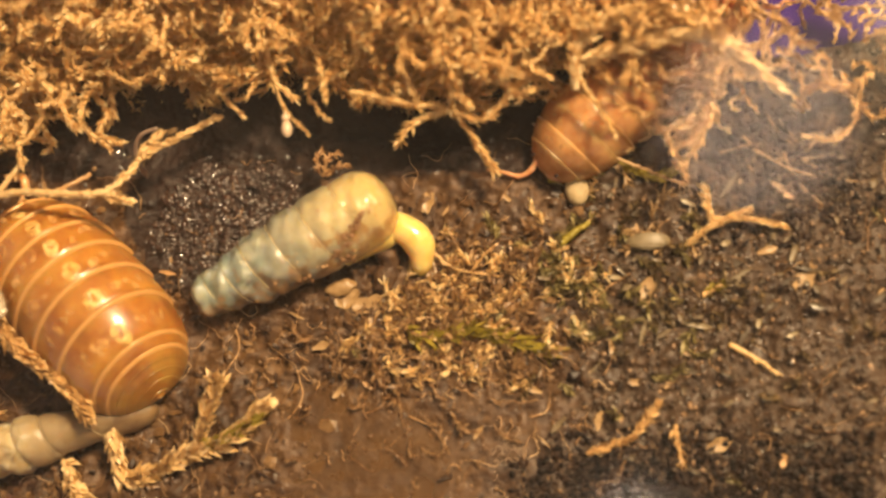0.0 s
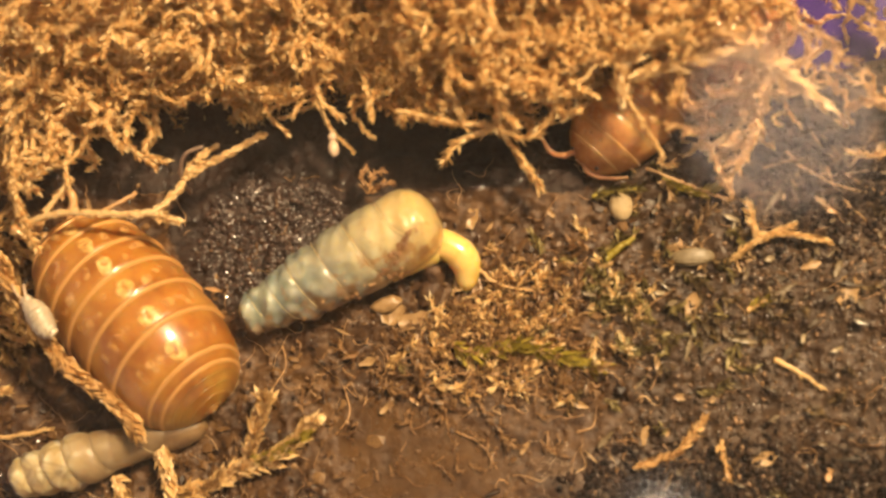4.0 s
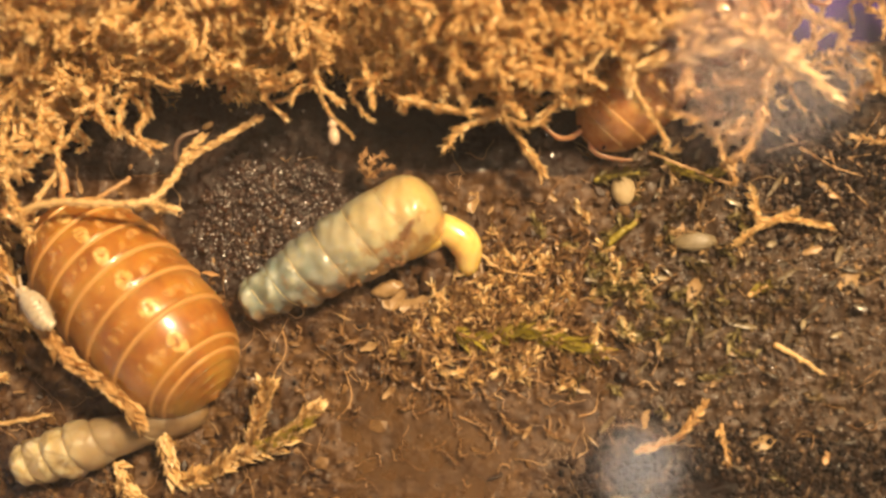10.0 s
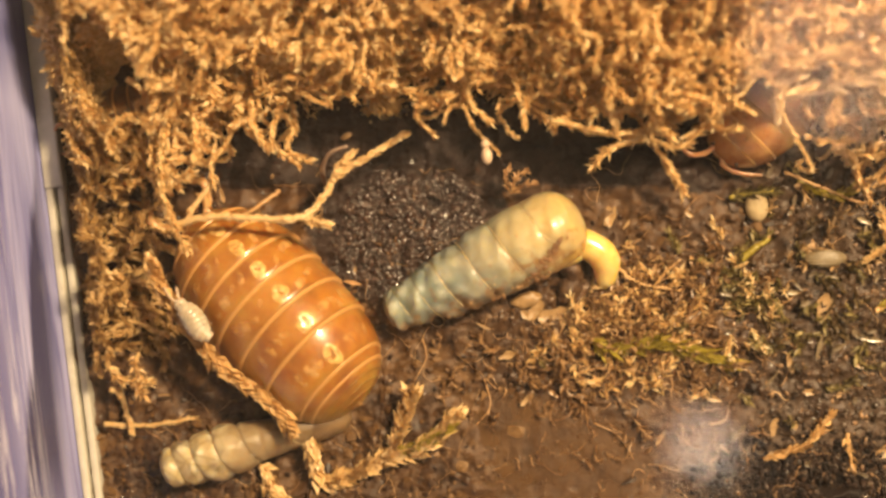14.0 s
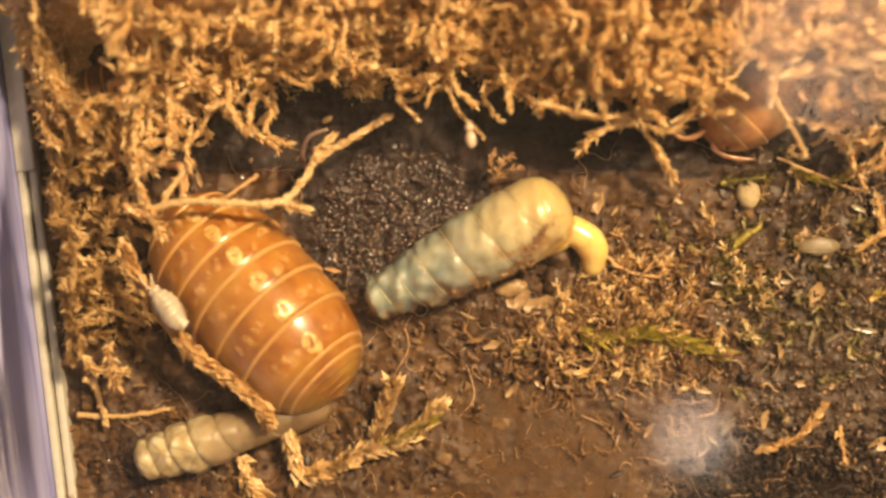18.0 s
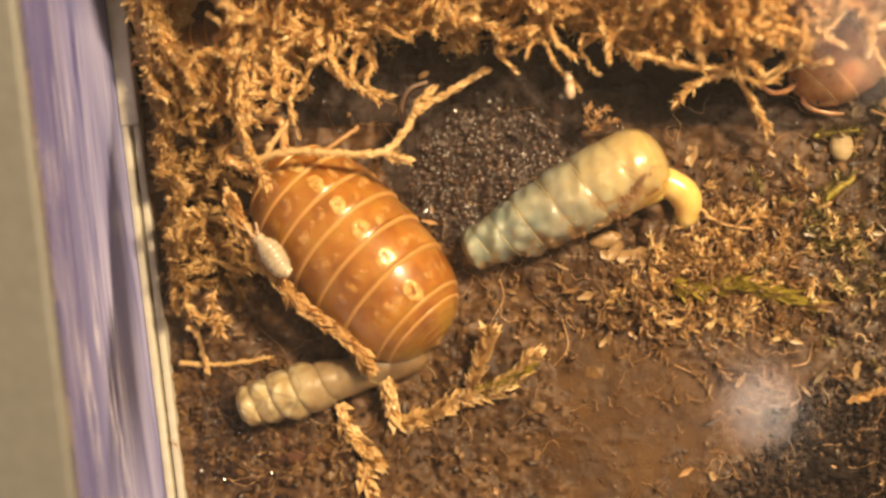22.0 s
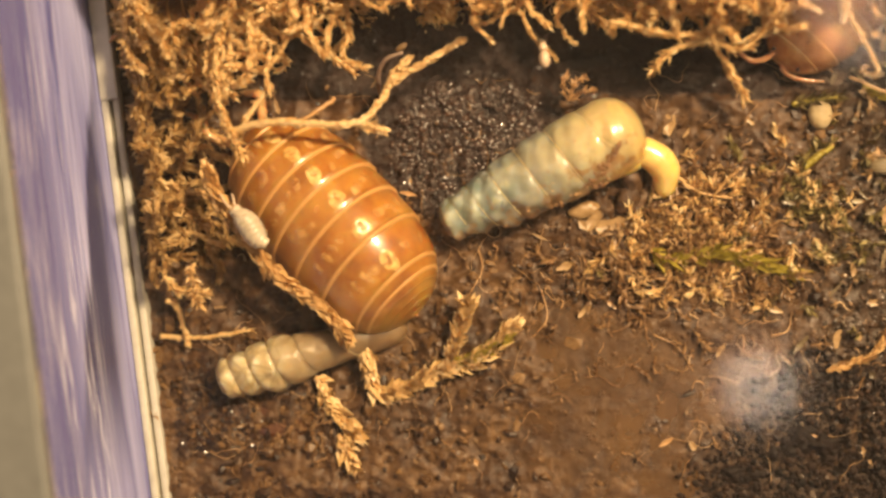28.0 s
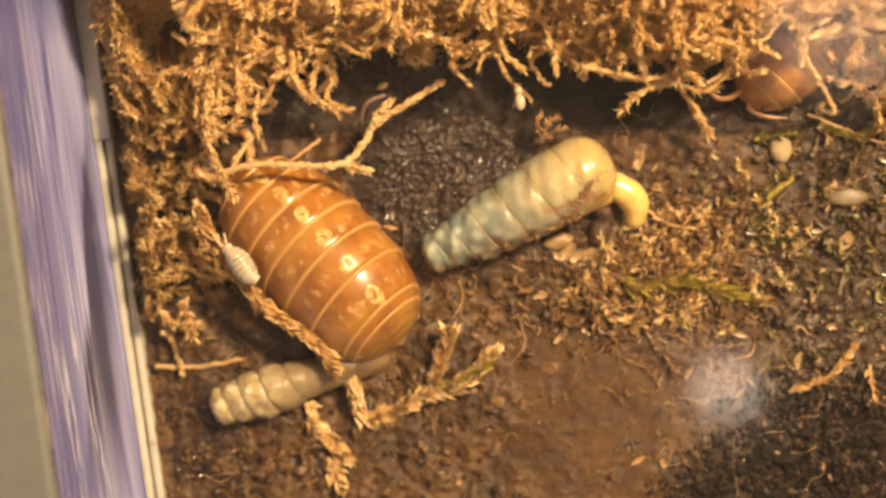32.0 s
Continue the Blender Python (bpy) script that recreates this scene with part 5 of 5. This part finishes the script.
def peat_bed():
    """A low dark lump of peat in the hollow; its strip back under the moss paints the bank's shade."""
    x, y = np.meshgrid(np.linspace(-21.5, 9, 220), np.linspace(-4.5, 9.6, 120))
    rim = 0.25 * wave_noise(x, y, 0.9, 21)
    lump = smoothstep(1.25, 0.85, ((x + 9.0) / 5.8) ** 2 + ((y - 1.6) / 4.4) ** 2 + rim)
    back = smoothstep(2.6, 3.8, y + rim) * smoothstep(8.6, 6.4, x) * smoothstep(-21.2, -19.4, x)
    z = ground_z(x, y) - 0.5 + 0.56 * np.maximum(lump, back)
    return single("peat_bed", Geo().grid(np.stack([x, y, z], -1)), M_BED, "dark brown damp peat in the hollow, painted shade under the moss", "peat", kind="stuff")


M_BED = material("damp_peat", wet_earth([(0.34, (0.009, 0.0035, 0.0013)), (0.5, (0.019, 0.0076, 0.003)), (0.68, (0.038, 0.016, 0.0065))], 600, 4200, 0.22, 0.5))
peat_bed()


def wet_patch(x, y, r):
    near = 0.8 * np.exp(-(((x - 1.5) / 5) ** 2) - (((y + 4.0) / 3.0) ** 2)) + 0.14
    return r.random(len(x)) < np.maximum(near, 0.5 * smoothstep(5, 9, x) * smoothstep(-10, -7, y))


single("humus_grains", crumbs(15000, 54, (1, 22), (-19, -8), (0.05, 0.18), black_corner), M_HUMUS, "black soft humus grains", "humus", kind="stuff")
single("humus_grains", crumbs(3600, 56, (13.5, 24), (-0.5, 7.6), (0.06, 0.24), lambda x, y, r: r.random(len(x)) < np.exp(-(((x - 18.4) / 3.2) ** 2) - ((y - 3.6) / 2.4) ** 2) * 1.5), M_HUMUS, "dark soft soil grains at the soil's edge", "humus", kind="stuff")
single("wet_grains", crumbs(12000, 55, (-13, 24), (-15, 3), (0.05, 0.12), wet_patch), M_WET, "glistening brown wet soil grains", "soil", kind="stuff")
single("wet_peat_beads", crumbs(5200, 57, (-15.5, -2.5), (-3.5, 6.2), (0.09, 0.16), on_lump), M_PEAT_WET, "round glistening wet grains on the peat", "peat", kind="stuff")
single("peat_grains", crumbs(66000, 53, (-24, 9), (-15, 8), (0.035, 0.095), dark_hollow), M_PEAT, "dark glittering fine peat grains, painted shade under the moss", "peat", kind="stuff", smooth=False)
single("soil_crumbs", crumbs(7500, 51, (-26, 14), (-19, 8), (0.05, 0.26), brown_side), M_CRUMB, "brown wet soil crumbs", "soil", kind="stuff", smooth=False)
single("grit", crumbs(17000, 52, (3, 30), (-19, 9.5), (0.04, 0.15), dark_side), M_GRIT, "dark brown wet grit", "grit", kind="stuff")


def litter(n, seed, cx, cy, sx, sy, label, mat, size=0.34):
    """Broken moss tips and curls strewn in a patch."""
    r = np.random.default_rng(seed)
    stems, leaves = Geo(), Geo()
    for _ in range(n):
        x, y = r.normal(cx, sx), r.normal(cy, sy)
        if ((x + 5.5) / 6.5) ** 2 + ((y + 0.8) / 3.2) ** 2 < 0.8 or (y > 0.4 and x < 6.5):
            continue
        p = wander(r, (x, y, 0), r.uniform(0, 6.3), 0, r.uniform(0.5, 1.7), 6, 0.5)
        p[:, 2] = ground_z(p[:, 0], p[:, 1]) + 0.1 + 0.35 * r.random() * np.abs(np.sin(np.arange(6) * 0.9 + r.uniform(0, 3)))
        p = curve_points(p, 9)
        stems.tube(p, np.linspace(0.03, 0.015, 9) * r.uniform(0.7, 1.5), 4)
        leaf_fan(leaves, p, r, 0.1, size * 1.1, 0.9, wide=0.15)
    root = thing("moss_litter", (cx, cy, 0), label, "moss", kind="stuff")
    part("stems", stems, mat, root)
    part("leaves", leaves, mat, root)


litter(120, 71, 2.4, -3.2, 2.8, 1.9, "orange-brown broken moss strewn over wet soil", M_LITTER, 0.55)
litter(120, 75, 2.6, -3.0, 2.8, 1.7, "golden moss scraps strewn over wet soil", M_MOSS, 0.46)
litter(45, 72, -2, -6.5, 5.0, 2.6, "tan moss scraps on the brown soil", M_LITTER, 0.3)
litter(38, 73, 13, -3, 5.0, 4.0, "dull olive plant scraps on dark grit", M_LITTER_G, 0.42)
litter(16, 76, 13, -2, 5.0, 4.0, "yellowish moss scraps on dark grit", M_MOSS_DULL, 0.45)
litter(34, 78, 9.5, -1.8, 2.4, 1.7, "dull yellow-green moss strands on dark wet soil", M_MOSS_DULL, 0.5)
litter(16, 77, 11.5, 0.6, 2.4, 2.2, "pale tan leaf scraps on dark grit", M_CHIP, 0.45)
litter(32, 74, -18, -12.5, 4.5, 1.6, "tan moss scraps on the brown soil", M_LITTER, 0.3)


def puddle():
    """Murky water standing in the low soil; the higher lumps stand out of it."""
    u, v = np.meshgrid(np.linspace(0, 1, 40), np.linspace(0, 2 * np.pi, 120, endpoint=False), indexing="ij")
    c, s = np.cos(v), np.sin(v)
    k = 1 / (np.abs(c) ** 4 + np.abs(s) ** 4) ** 0.25
    rim = k * (1 + 0.05 * np.sin(5 * v) + 0.04 * np.sin(11 * v + 1))
    x = -1.4 + 5.4 * u * rim * c
    y = -12.0 + 6.0 * u * rim * s + 0.06 * (x + 1.4)
    z = 0.14 - 0.35 * u**6 + 0.015 * wave_noise(x, y, 1.5, 41)
    return single("puddle", Geo().grid(np.stack([x, y, z], -1), True), M_MUD, "shallow muddy brown puddle on the soil", "puddle")


puddle().visible_shadow = False


def chip(r, x, y, ln, wd, heading=None):
    """A thin curled flake."""
    a = r.uniform(0, 2 * np.pi) if heading is None else heading
    t, s = np.meshgrid(np.linspace(-1, 1, 7), np.linspace(-1, 1, 4), indexing="ij")
    w = wd * (1 - 0.75 * np.abs(t) ** r.uniform(1.3, 3)) * (1 + 0.2 * np.sin(5 * t + r.uniform(0, 6)))
    px, py, pz = ln * t, w * s, r.uniform(-0.12, 0.2) * t**2 * ln + 0.25 * wd * s**2 + 0.04
    top = np.stack([px * np.cos(a) - py * np.sin(a) + x, px * np.sin(a) + py * np.cos(a) + y, pz + 0.1], -1)
    top[..., 2] += ground_z(x, y)
    g = Geo().grid(top)
    low = top - np.array([0, 0, 0.07])
    g.grid(low[::-1])
    edge = np.concatenate([top[:, 0], top[-1, 1:], top[::-1, -1][1:], top[0, ::-1][1:]])
    g.grid(np.stack([edge, edge - np.array([0, 0, 0.07])]))
    return g


def leaf_mould():
    """Wet rotting leaf bits that mostly lie one way."""
    q, g = np.random.default_rng(17), Geo()
    made = 0
    while made < 55:
        x, y = q.uniform(6.5, 27), q.uniform(-11, 6.5)
        if q.random() > float(smoothstep(6.5, 10, x + 0.15 * y)):
            continue
        c = chip(q, x, y, 0.2 * 3.6 ** q.random() ** 1.8, q.uniform(0.06, 0.18), 0.5 + q.normal() * 0.8)
        lift = q.uniform(0, 0.25)
        for v in c.v:
            v[:, 2] += lift
        k = g.n
        for v in c.v:
            g.v.append(v)
        g.f.extend([tuple(k + i for i in f) for f in c.f])
        g.n += c.n
        made += 1
    return single("leaf_mould", g, M_OLIVE, "wet olive-brown rotting leaf bits on dark grit", "leaves", kind="stuff")


leaf_mould()


def wet_blades():
    """Long soft leaf blades, pressed into the wet ground and lying much the same way."""
    q, g = np.random.default_rng(27), Geo()
    for _ in range(42):
        x, y = q.normal(12.5, 4.2), q.normal(-2.2, 3.2)
        if x < 6.2 or y > 4.4:
            continue
        c = chip(q, x, y, 0.2 * 4 ** q.random(), q.uniform(0.04, 0.15), 0.45 + q.normal() * 0.7)
        lift = q.uniform(0.02, 0.3)
        k = g.n
        for v in c.v:
            v[:, 2] += lift
            g.v.append(v)
        g.f.extend([tuple(k + i for i in f) for f in c.f])
        g.n += c.n
    return single("leaf_blades", g, M_BLADE, "pale olive wet leaf blades pressed into dark soil", "leaves", kind="stuff")


M_BLADE = material("wet_pale_blade", varied([(0.3, (0.066, 0.043, 0.018)), (0.55, (0.145, 0.10, 0.045)), (0.8, (0.28, 0.21, 0.11))], 400, 4000, 0.4, 0.04, 0.5, 0.15, island=0.5, coat=0.35, film=0.15))
wet_blades()


def peat_clod(x0, y0, rx, ry, high, seed):
    u, v = np.meshgrid(np.linspace(0, 1, 26), np.linspace(0, 2 * np.pi, 64, endpoint=False), indexing="ij")
    rim = 1 + 0.16 * np.sin(3 * v + seed) + 0.1 * np.sin(5 * v + 2 * seed) + 0.05 * np.sin(11 * v)
    x, y = x0 + rx * rim * u * np.cos(v), y0 + ry * rim * u * np.sin(v)
    z = -0.8 + high * (1 - u**2) + 0.5 * value_noise(x, y, 1.6, seed) * (1 - u**4) + 0.25 * value_noise(x, y, 4.5, seed + 1)
    return single("peat_clod", Geo().grid(np.stack([x, y, z], -1), True), M_HUMUS, "black wet peat clod on the soil", "peat", "peat clods")


def soil_lump(name, x0, y0, r0, turn, mat, label, category, seed):
    """A small uneven lump sunk into the soil."""
    g = lumps([((x0, y0, 0.35), r0, turn)], 26, 18)
    v = g.v[0]
    d = v - (x0, y0, 0.35)
    k = 1 + 0.5 * (value_noise(v[:, 0] + v[:, 2], v[:, 1] - v[:, 2], 1.6, seed) - 0.5) + 0.3 * (value_noise(v[:, 0] - v[:, 2], v[:, 1] + v[:, 2], 4.0, seed) - 0.5)
    g.v[0] = (x0, y0, 0.35) + d * k[:, None]
    return single(name, g, mat, label, category)


soil_lump("soil_clod", -0.8, -0.36, (0.95, 0.62, 0.6), 118, M_SOIL, "dark brown wet soil clod beside the snail's foot", "clod", 61)
soil_lump("soil_clod", -0.90, -1.66, (0.8, 0.55, 0.4), 60, M_SOIL, "brown wet soil clod under the snail", "clod", 63)
soil_lump("bark_flake", -3.1, -2.13, (0.75, 0.42, 0.3), 15, M_CHIP, "rounded tan bark flake beside the snail", "flake", 65)
def leaf_flat(x0, y0):
    """A torn leaf pressed into the mud, its rim sunk."""
    u, v = np.meshgrid(np.linspace(0.02, 1, 14), np.linspace(0, 2 * np.pi, 60, endpoint=False), indexing="ij")
    rim = 1 + 0.13 * np.sin(3 * v + 1) + 0.07 * np.sin(7 * v) + 0.05 * np.sin(13 * v + 2)
    x, y = x0 + 2.6 * u * rim * np.cos(v), y0 + 0.95 * u * rim * np.sin(v) - 0.12 * u * np.cos(v)
    z = 0.22 - 0.55 * u**5 + 0.10 * value_noise(x, y, 1.3, 66) + 0.06 * np.abs(np.sin(3.0 * (y - y0) + 0.8 * (x - x0)))
    return Geo().grid(np.stack([x, y, z], -1), True)


M_LEAF = material("red_brown_leaf", varied([(0.3, (0.055, 0.018, 0.007)), (0.55, (0.10, 0.038, 0.013)), (0.8, (0.17, 0.075, 0.028))], 350, 3000, 0.35, 0.05, 0.5, coat=0.5))
single("dead_leaf", leaf_flat(-18.6, -13.1), M_LEAF, "reddish-brown wet dead leaf lying on the soil", "leaf")
peat_clod(8.0, -13.6, 3.6, 1.5, 0.8, 3)
peat_clod(12.6, -12.4, 2.8, 1.4, 0.9, 5)
peat_clod(4.6, -15.4, 2.2, 1.0, 0.7, 7)

NAMED_CHIPS = [(1.15, 2.13, 0.55, 0.25), (18.1, 2.7, 0.4, 0.15), (1.1, 2.1, 0.55, 0.2), (19.1, -1.7, 0.8, 0.55), (15.0, -9.6, 0.65, 0.3), (11.8, -2.4, 0.75, 0.35), (-4.0, -5.0, 0.5, 0.2), (-3.0, -7.2, 0.5, 0.15), (9.4, -8.6, 0.6, 0.22),
               (21.0, 5.5, 0.35, 0.3), (-1.6, -3.0, 0.9, 0.45), (-2.6, -2.7, 0.6, 0.3), (17.5, -0.4, 0.5, 0.2), (12.9, -6.6, 0.5, 0.16)]
for i, (x, y, ln, wd) in enumerate(NAMED_CHIPS):
    single("bark_chip", chip(np.random.default_rng(300 + i), x, y, ln, wd), M_CHIP, "small pale curled bark chip on wet soil", "chip", "chips on the soil")
r = np.random.default_rng(9)
for i in range(45):
    x, y = r.uniform(-23, 24), r.uniform(-16, 4)
    single("bark_chip", chip(r, x, y, r.uniform(0.15, 0.5), r.uniform(0.06, 0.18)), M_CHIP if i % 3 else M_FIBRE, "tiny tan plant scrap on wet soil", "chip", "chips on the soil")


def fibre(r, x, y, ln, thick):
    p = wander(r, (x, y, 0), r.uniform(0, 6.3), 0, ln, 9, 0.45)
    p[:, 2] = ground_z(p[:, 0], p[:, 1]) + 0.08 + 0.12 * np.abs(np.sin(np.arange(9) + r.uniform(0, 3)))
    return curve_points(p, 18), np.linspace(thick, thick * 0.5, 18)


g = Geo()
for i in range(260):
    g.tube(*fibre(r, r.uniform(-25, 25), r.uniform(-16, 5), r.uniform(0.5, 2.6), r.uniform(0.012, 0.03)), 4)
for i in range(300):
    x, y = r.normal(2.2, 3.2), r.normal(-3.6, 2.0)
    if ((x + 5.5) / 6.5) ** 2 + ((y + 0.8) / 3.2) ** 2 > 0.8:
        pts, rad = fibre(r, x, y, r.uniform(0.4, 1.5), r.uniform(0.02, 0.045))
        pts[:, 2] += r.uniform(0, 0.35) * np.sin(np.linspace(0, np.pi, 18))
        g.tube(pts, rad, 5)
single("root_fibres", g, M_FIBRE, "fine tan root fibres strewn over soil", "fibre", kind="stuff")
HAIRS = [[(18.3, 6.1, 0), (18.8, 5.4, 0), (19.5, 4.4, 0)], [(19.5, 4.4, 0), (20.2, 5.3, 0), (20.9, 6.3, 0)], [(15.4, 4.4, 0), (16.3, 4.7, 0), (17.4, 4.9, 0)], [(16.3, 5.4, 0), (18.1, 4.1, 0), (20.8, 4.3, 0)], [(19.4, 4.1, 0), (20.0, 3.6, 0), (20.8, 3.1, 0)], [(17.7, 6.3, 0), (18.5, 5.2, 0), (19.1, 4.6, 0)], [(16.6, 4.1, 0), (17.0, 3.3, 0)]]
for i, line in enumerate(HAIRS + [[(6.2, -8.4, 0), (7.0, -8.1, 0), (7.2, -7.2, 0)], [(17, 4.6, 0), (19.2, 3.4, 0), (21.8, 2.9, 0)], [(18.4, 4.4, 0), (19.0, 3.0, 0), (20.2, 1.6, 0)], [(-5.2, -6.2, 0), (-4.9, -7.6, 0), (-5.6, -8.6, 0)],
                          [(0.4, -8.4, 0), (1.6, -9.0, 0), (2.4, -10.2, 0)], [(-8.4, -4.2, 0), (-8.2, -5.2, 0), (-8.8, -6.4, 0)], [(9.0, -2.9, 0), (10.2, -2.0, 0), (11.0, -1.5, 0)], [(-1.5, -6.4, 0), (0.5, -5.6, 0), (2.4, -5.9, 0)]]):
    p = curve_points(line, 16)
    p[:, 2] = ground_z(p[:, 0], p[:, 1]) + 0.12
    single("root_fibre", Geo().tube(p, np.linspace(0.05, 0.025, 16), 6), M_FIBRE, "single tan root fibre curled on soil", "fibre", "single fibres")


sprig([(-3.9, 3.2, 1.6), (-3.6, 4.0, 2.0), (-3.1, 4.3, 1.7)], "tiny brown curled moss tuft behind the snail", M_FIBRE, M_FIBRE, 0.09, 0.1, 0.3, 0.8, 61, branches=([(-3.9, 3.2, 1.6), (-4.2, 3.9, 1.9), (-4.0, 4.4, 1.8)], [(-3.9, 3.2, 1.6), (-3.2, 3.6, 1.8), (-2.7, 3.7, 1.6)]))
M_BARK = material("brown_bark", varied([(0.35, (0.11, 0.048, 0.015)), (0.65, (0.26, 0.125, 0.045))], 900, 5000, 0.5, 0.03))
splinter = thing("soil_streak", (-2.0, 0.3, 3.4), "row of brown soil crumbs stuck on the snail's shell", "soil")
AXIS_A, AXIS_B = np.array((-10.1, -3.0, 1.2)), np.array((-0.92, 1.86, 2.0))
SHELL_R = ([0, 1.2, 3.4, 5.1, 7.0, 8.6, 9.5, 10.4], [0.98, 1.18, 1.58, 1.8, 1.97, 1.99, 1.94, 1.62])


def on_shell(along, turn):
    """A point on the pale snail's shell: millimetres from the tip, and radians from its crest towards the flank."""
    d = (AXIS_B - AXIS_A) / np.linalg.norm(AXIS_B - AXIS_A)
    side = np.cross(d, (0, 0, 1))
    side /= np.linalg.norm(side)
    up = np.cross(side, d)
    return AXIS_A + d * along + np.interp(along, *SHELL_R) * (np.cos(turn) * up + np.sin(turn) * side)


for k in range(34):
    q = np.random.default_rng(80 + k)
    f = k / 33
    p = on_shell(9.9 - 2.5 * f + q.normal() * 0.08, 0.30 + 0.62 * f + q.normal() * 0.06)
    n = 0.05 + 0.09 * q.random() * math.sin(0.4 + 2.6 * f)
    part("crumb", lumps([(tuple(p), (n * 1.7, n, n * 0.6), q.uniform(0, 180))], 7, 5), M_BARK, splinter)
for k in range(42):
    q = np.random.default_rng(180 + k)
    along = q.uniform(2.6, 8.4)
    p, n = on_shell(along, q.normal(1.25, 0.22) if k % 4 else q.uniform(-0.5, 0.9)), q.uniform(0.03, 0.10 if k % 4 else 0.05)
    part("crumb", lumps([(tuple(p), (n * 1.5, n, n * 0.6), q.uniform(0, 180))], 7, 5), M_BARK if k % 3 else M_FIBRE, splinter)
g = Geo()
q = np.random.default_rng(91)
for _ in range(34):
    a = q.normal([5.0, -10.0], 0.4)
    p = wander(q, (a[0], a[1], float(ground_z(*a)) + 0.1), q.uniform(0, 6.3), 0.2, q.uniform(0.4, 1.1), 6, 0.5)
    g.tube(curve_points(p, 9), 0.008, 4)
single("mould_tuft", g, M_WHITE, "faint white mould threads on brown soil", "mould", kind="stuff")


# ---------------------------------------------------------------- what moves
def motions():
    big = lambda t, dx=0.0, dy=0.0: (t, pose((-15.45 + dx) * MM, (-3.55 + dy) * MM, 0.5 * MM, -20, -4.5, -45.5))
    walk(louse_big, [big(0, -0.2, -0.15), big(1, -0.15, -0.1), big(2, -0.1, 0), big(3.5, 0.0, 0.0), big(32)])
    front = lambda t, x, y, turn: (t, pose(x * MM, y * MM, 0.5 * MM, 0, -4, turn))
    walk(louse_front, [front(0, 10.1, 6.85, 46), front(1, 10.1, 7.6, 47), front(2, 10.0, 8.25, 48), front(3, 9.9, 8.2, 48), front(6, 9.55, 8.0, 48), front(9, 10.0, 8.3, 48),
                       front(13, 9.7, 8.5, 48), front(19, 9.7, 8.6, 48), front(23, 9.5, 8.5, 48), front(32, 9.8, 8.5, 48)])
    def swing(side, rows):
        x, y, z = FEELER_BASE[side]
        walk(feelers_front[side], [(t, pose(x * MM, y * MM, z * MM, 0, 0, turn)) for t, turn in rows])

    swing(1, [(0, 45), (0.5, 42), (1, 34), (1.5, 6), (2, 0), (3.5, 0), (5.5, 24), (6, 36), (7, 20), (8, 16), (9, 20), (11, 18), (14, 22), (32, 20)])
    swing(-1, [(0, 22), (1, 16), (1.5, 4), (3.5, 0), (5.5, 8), (7, 0), (8, -8), (11, -4), (32, -4)])


motions()
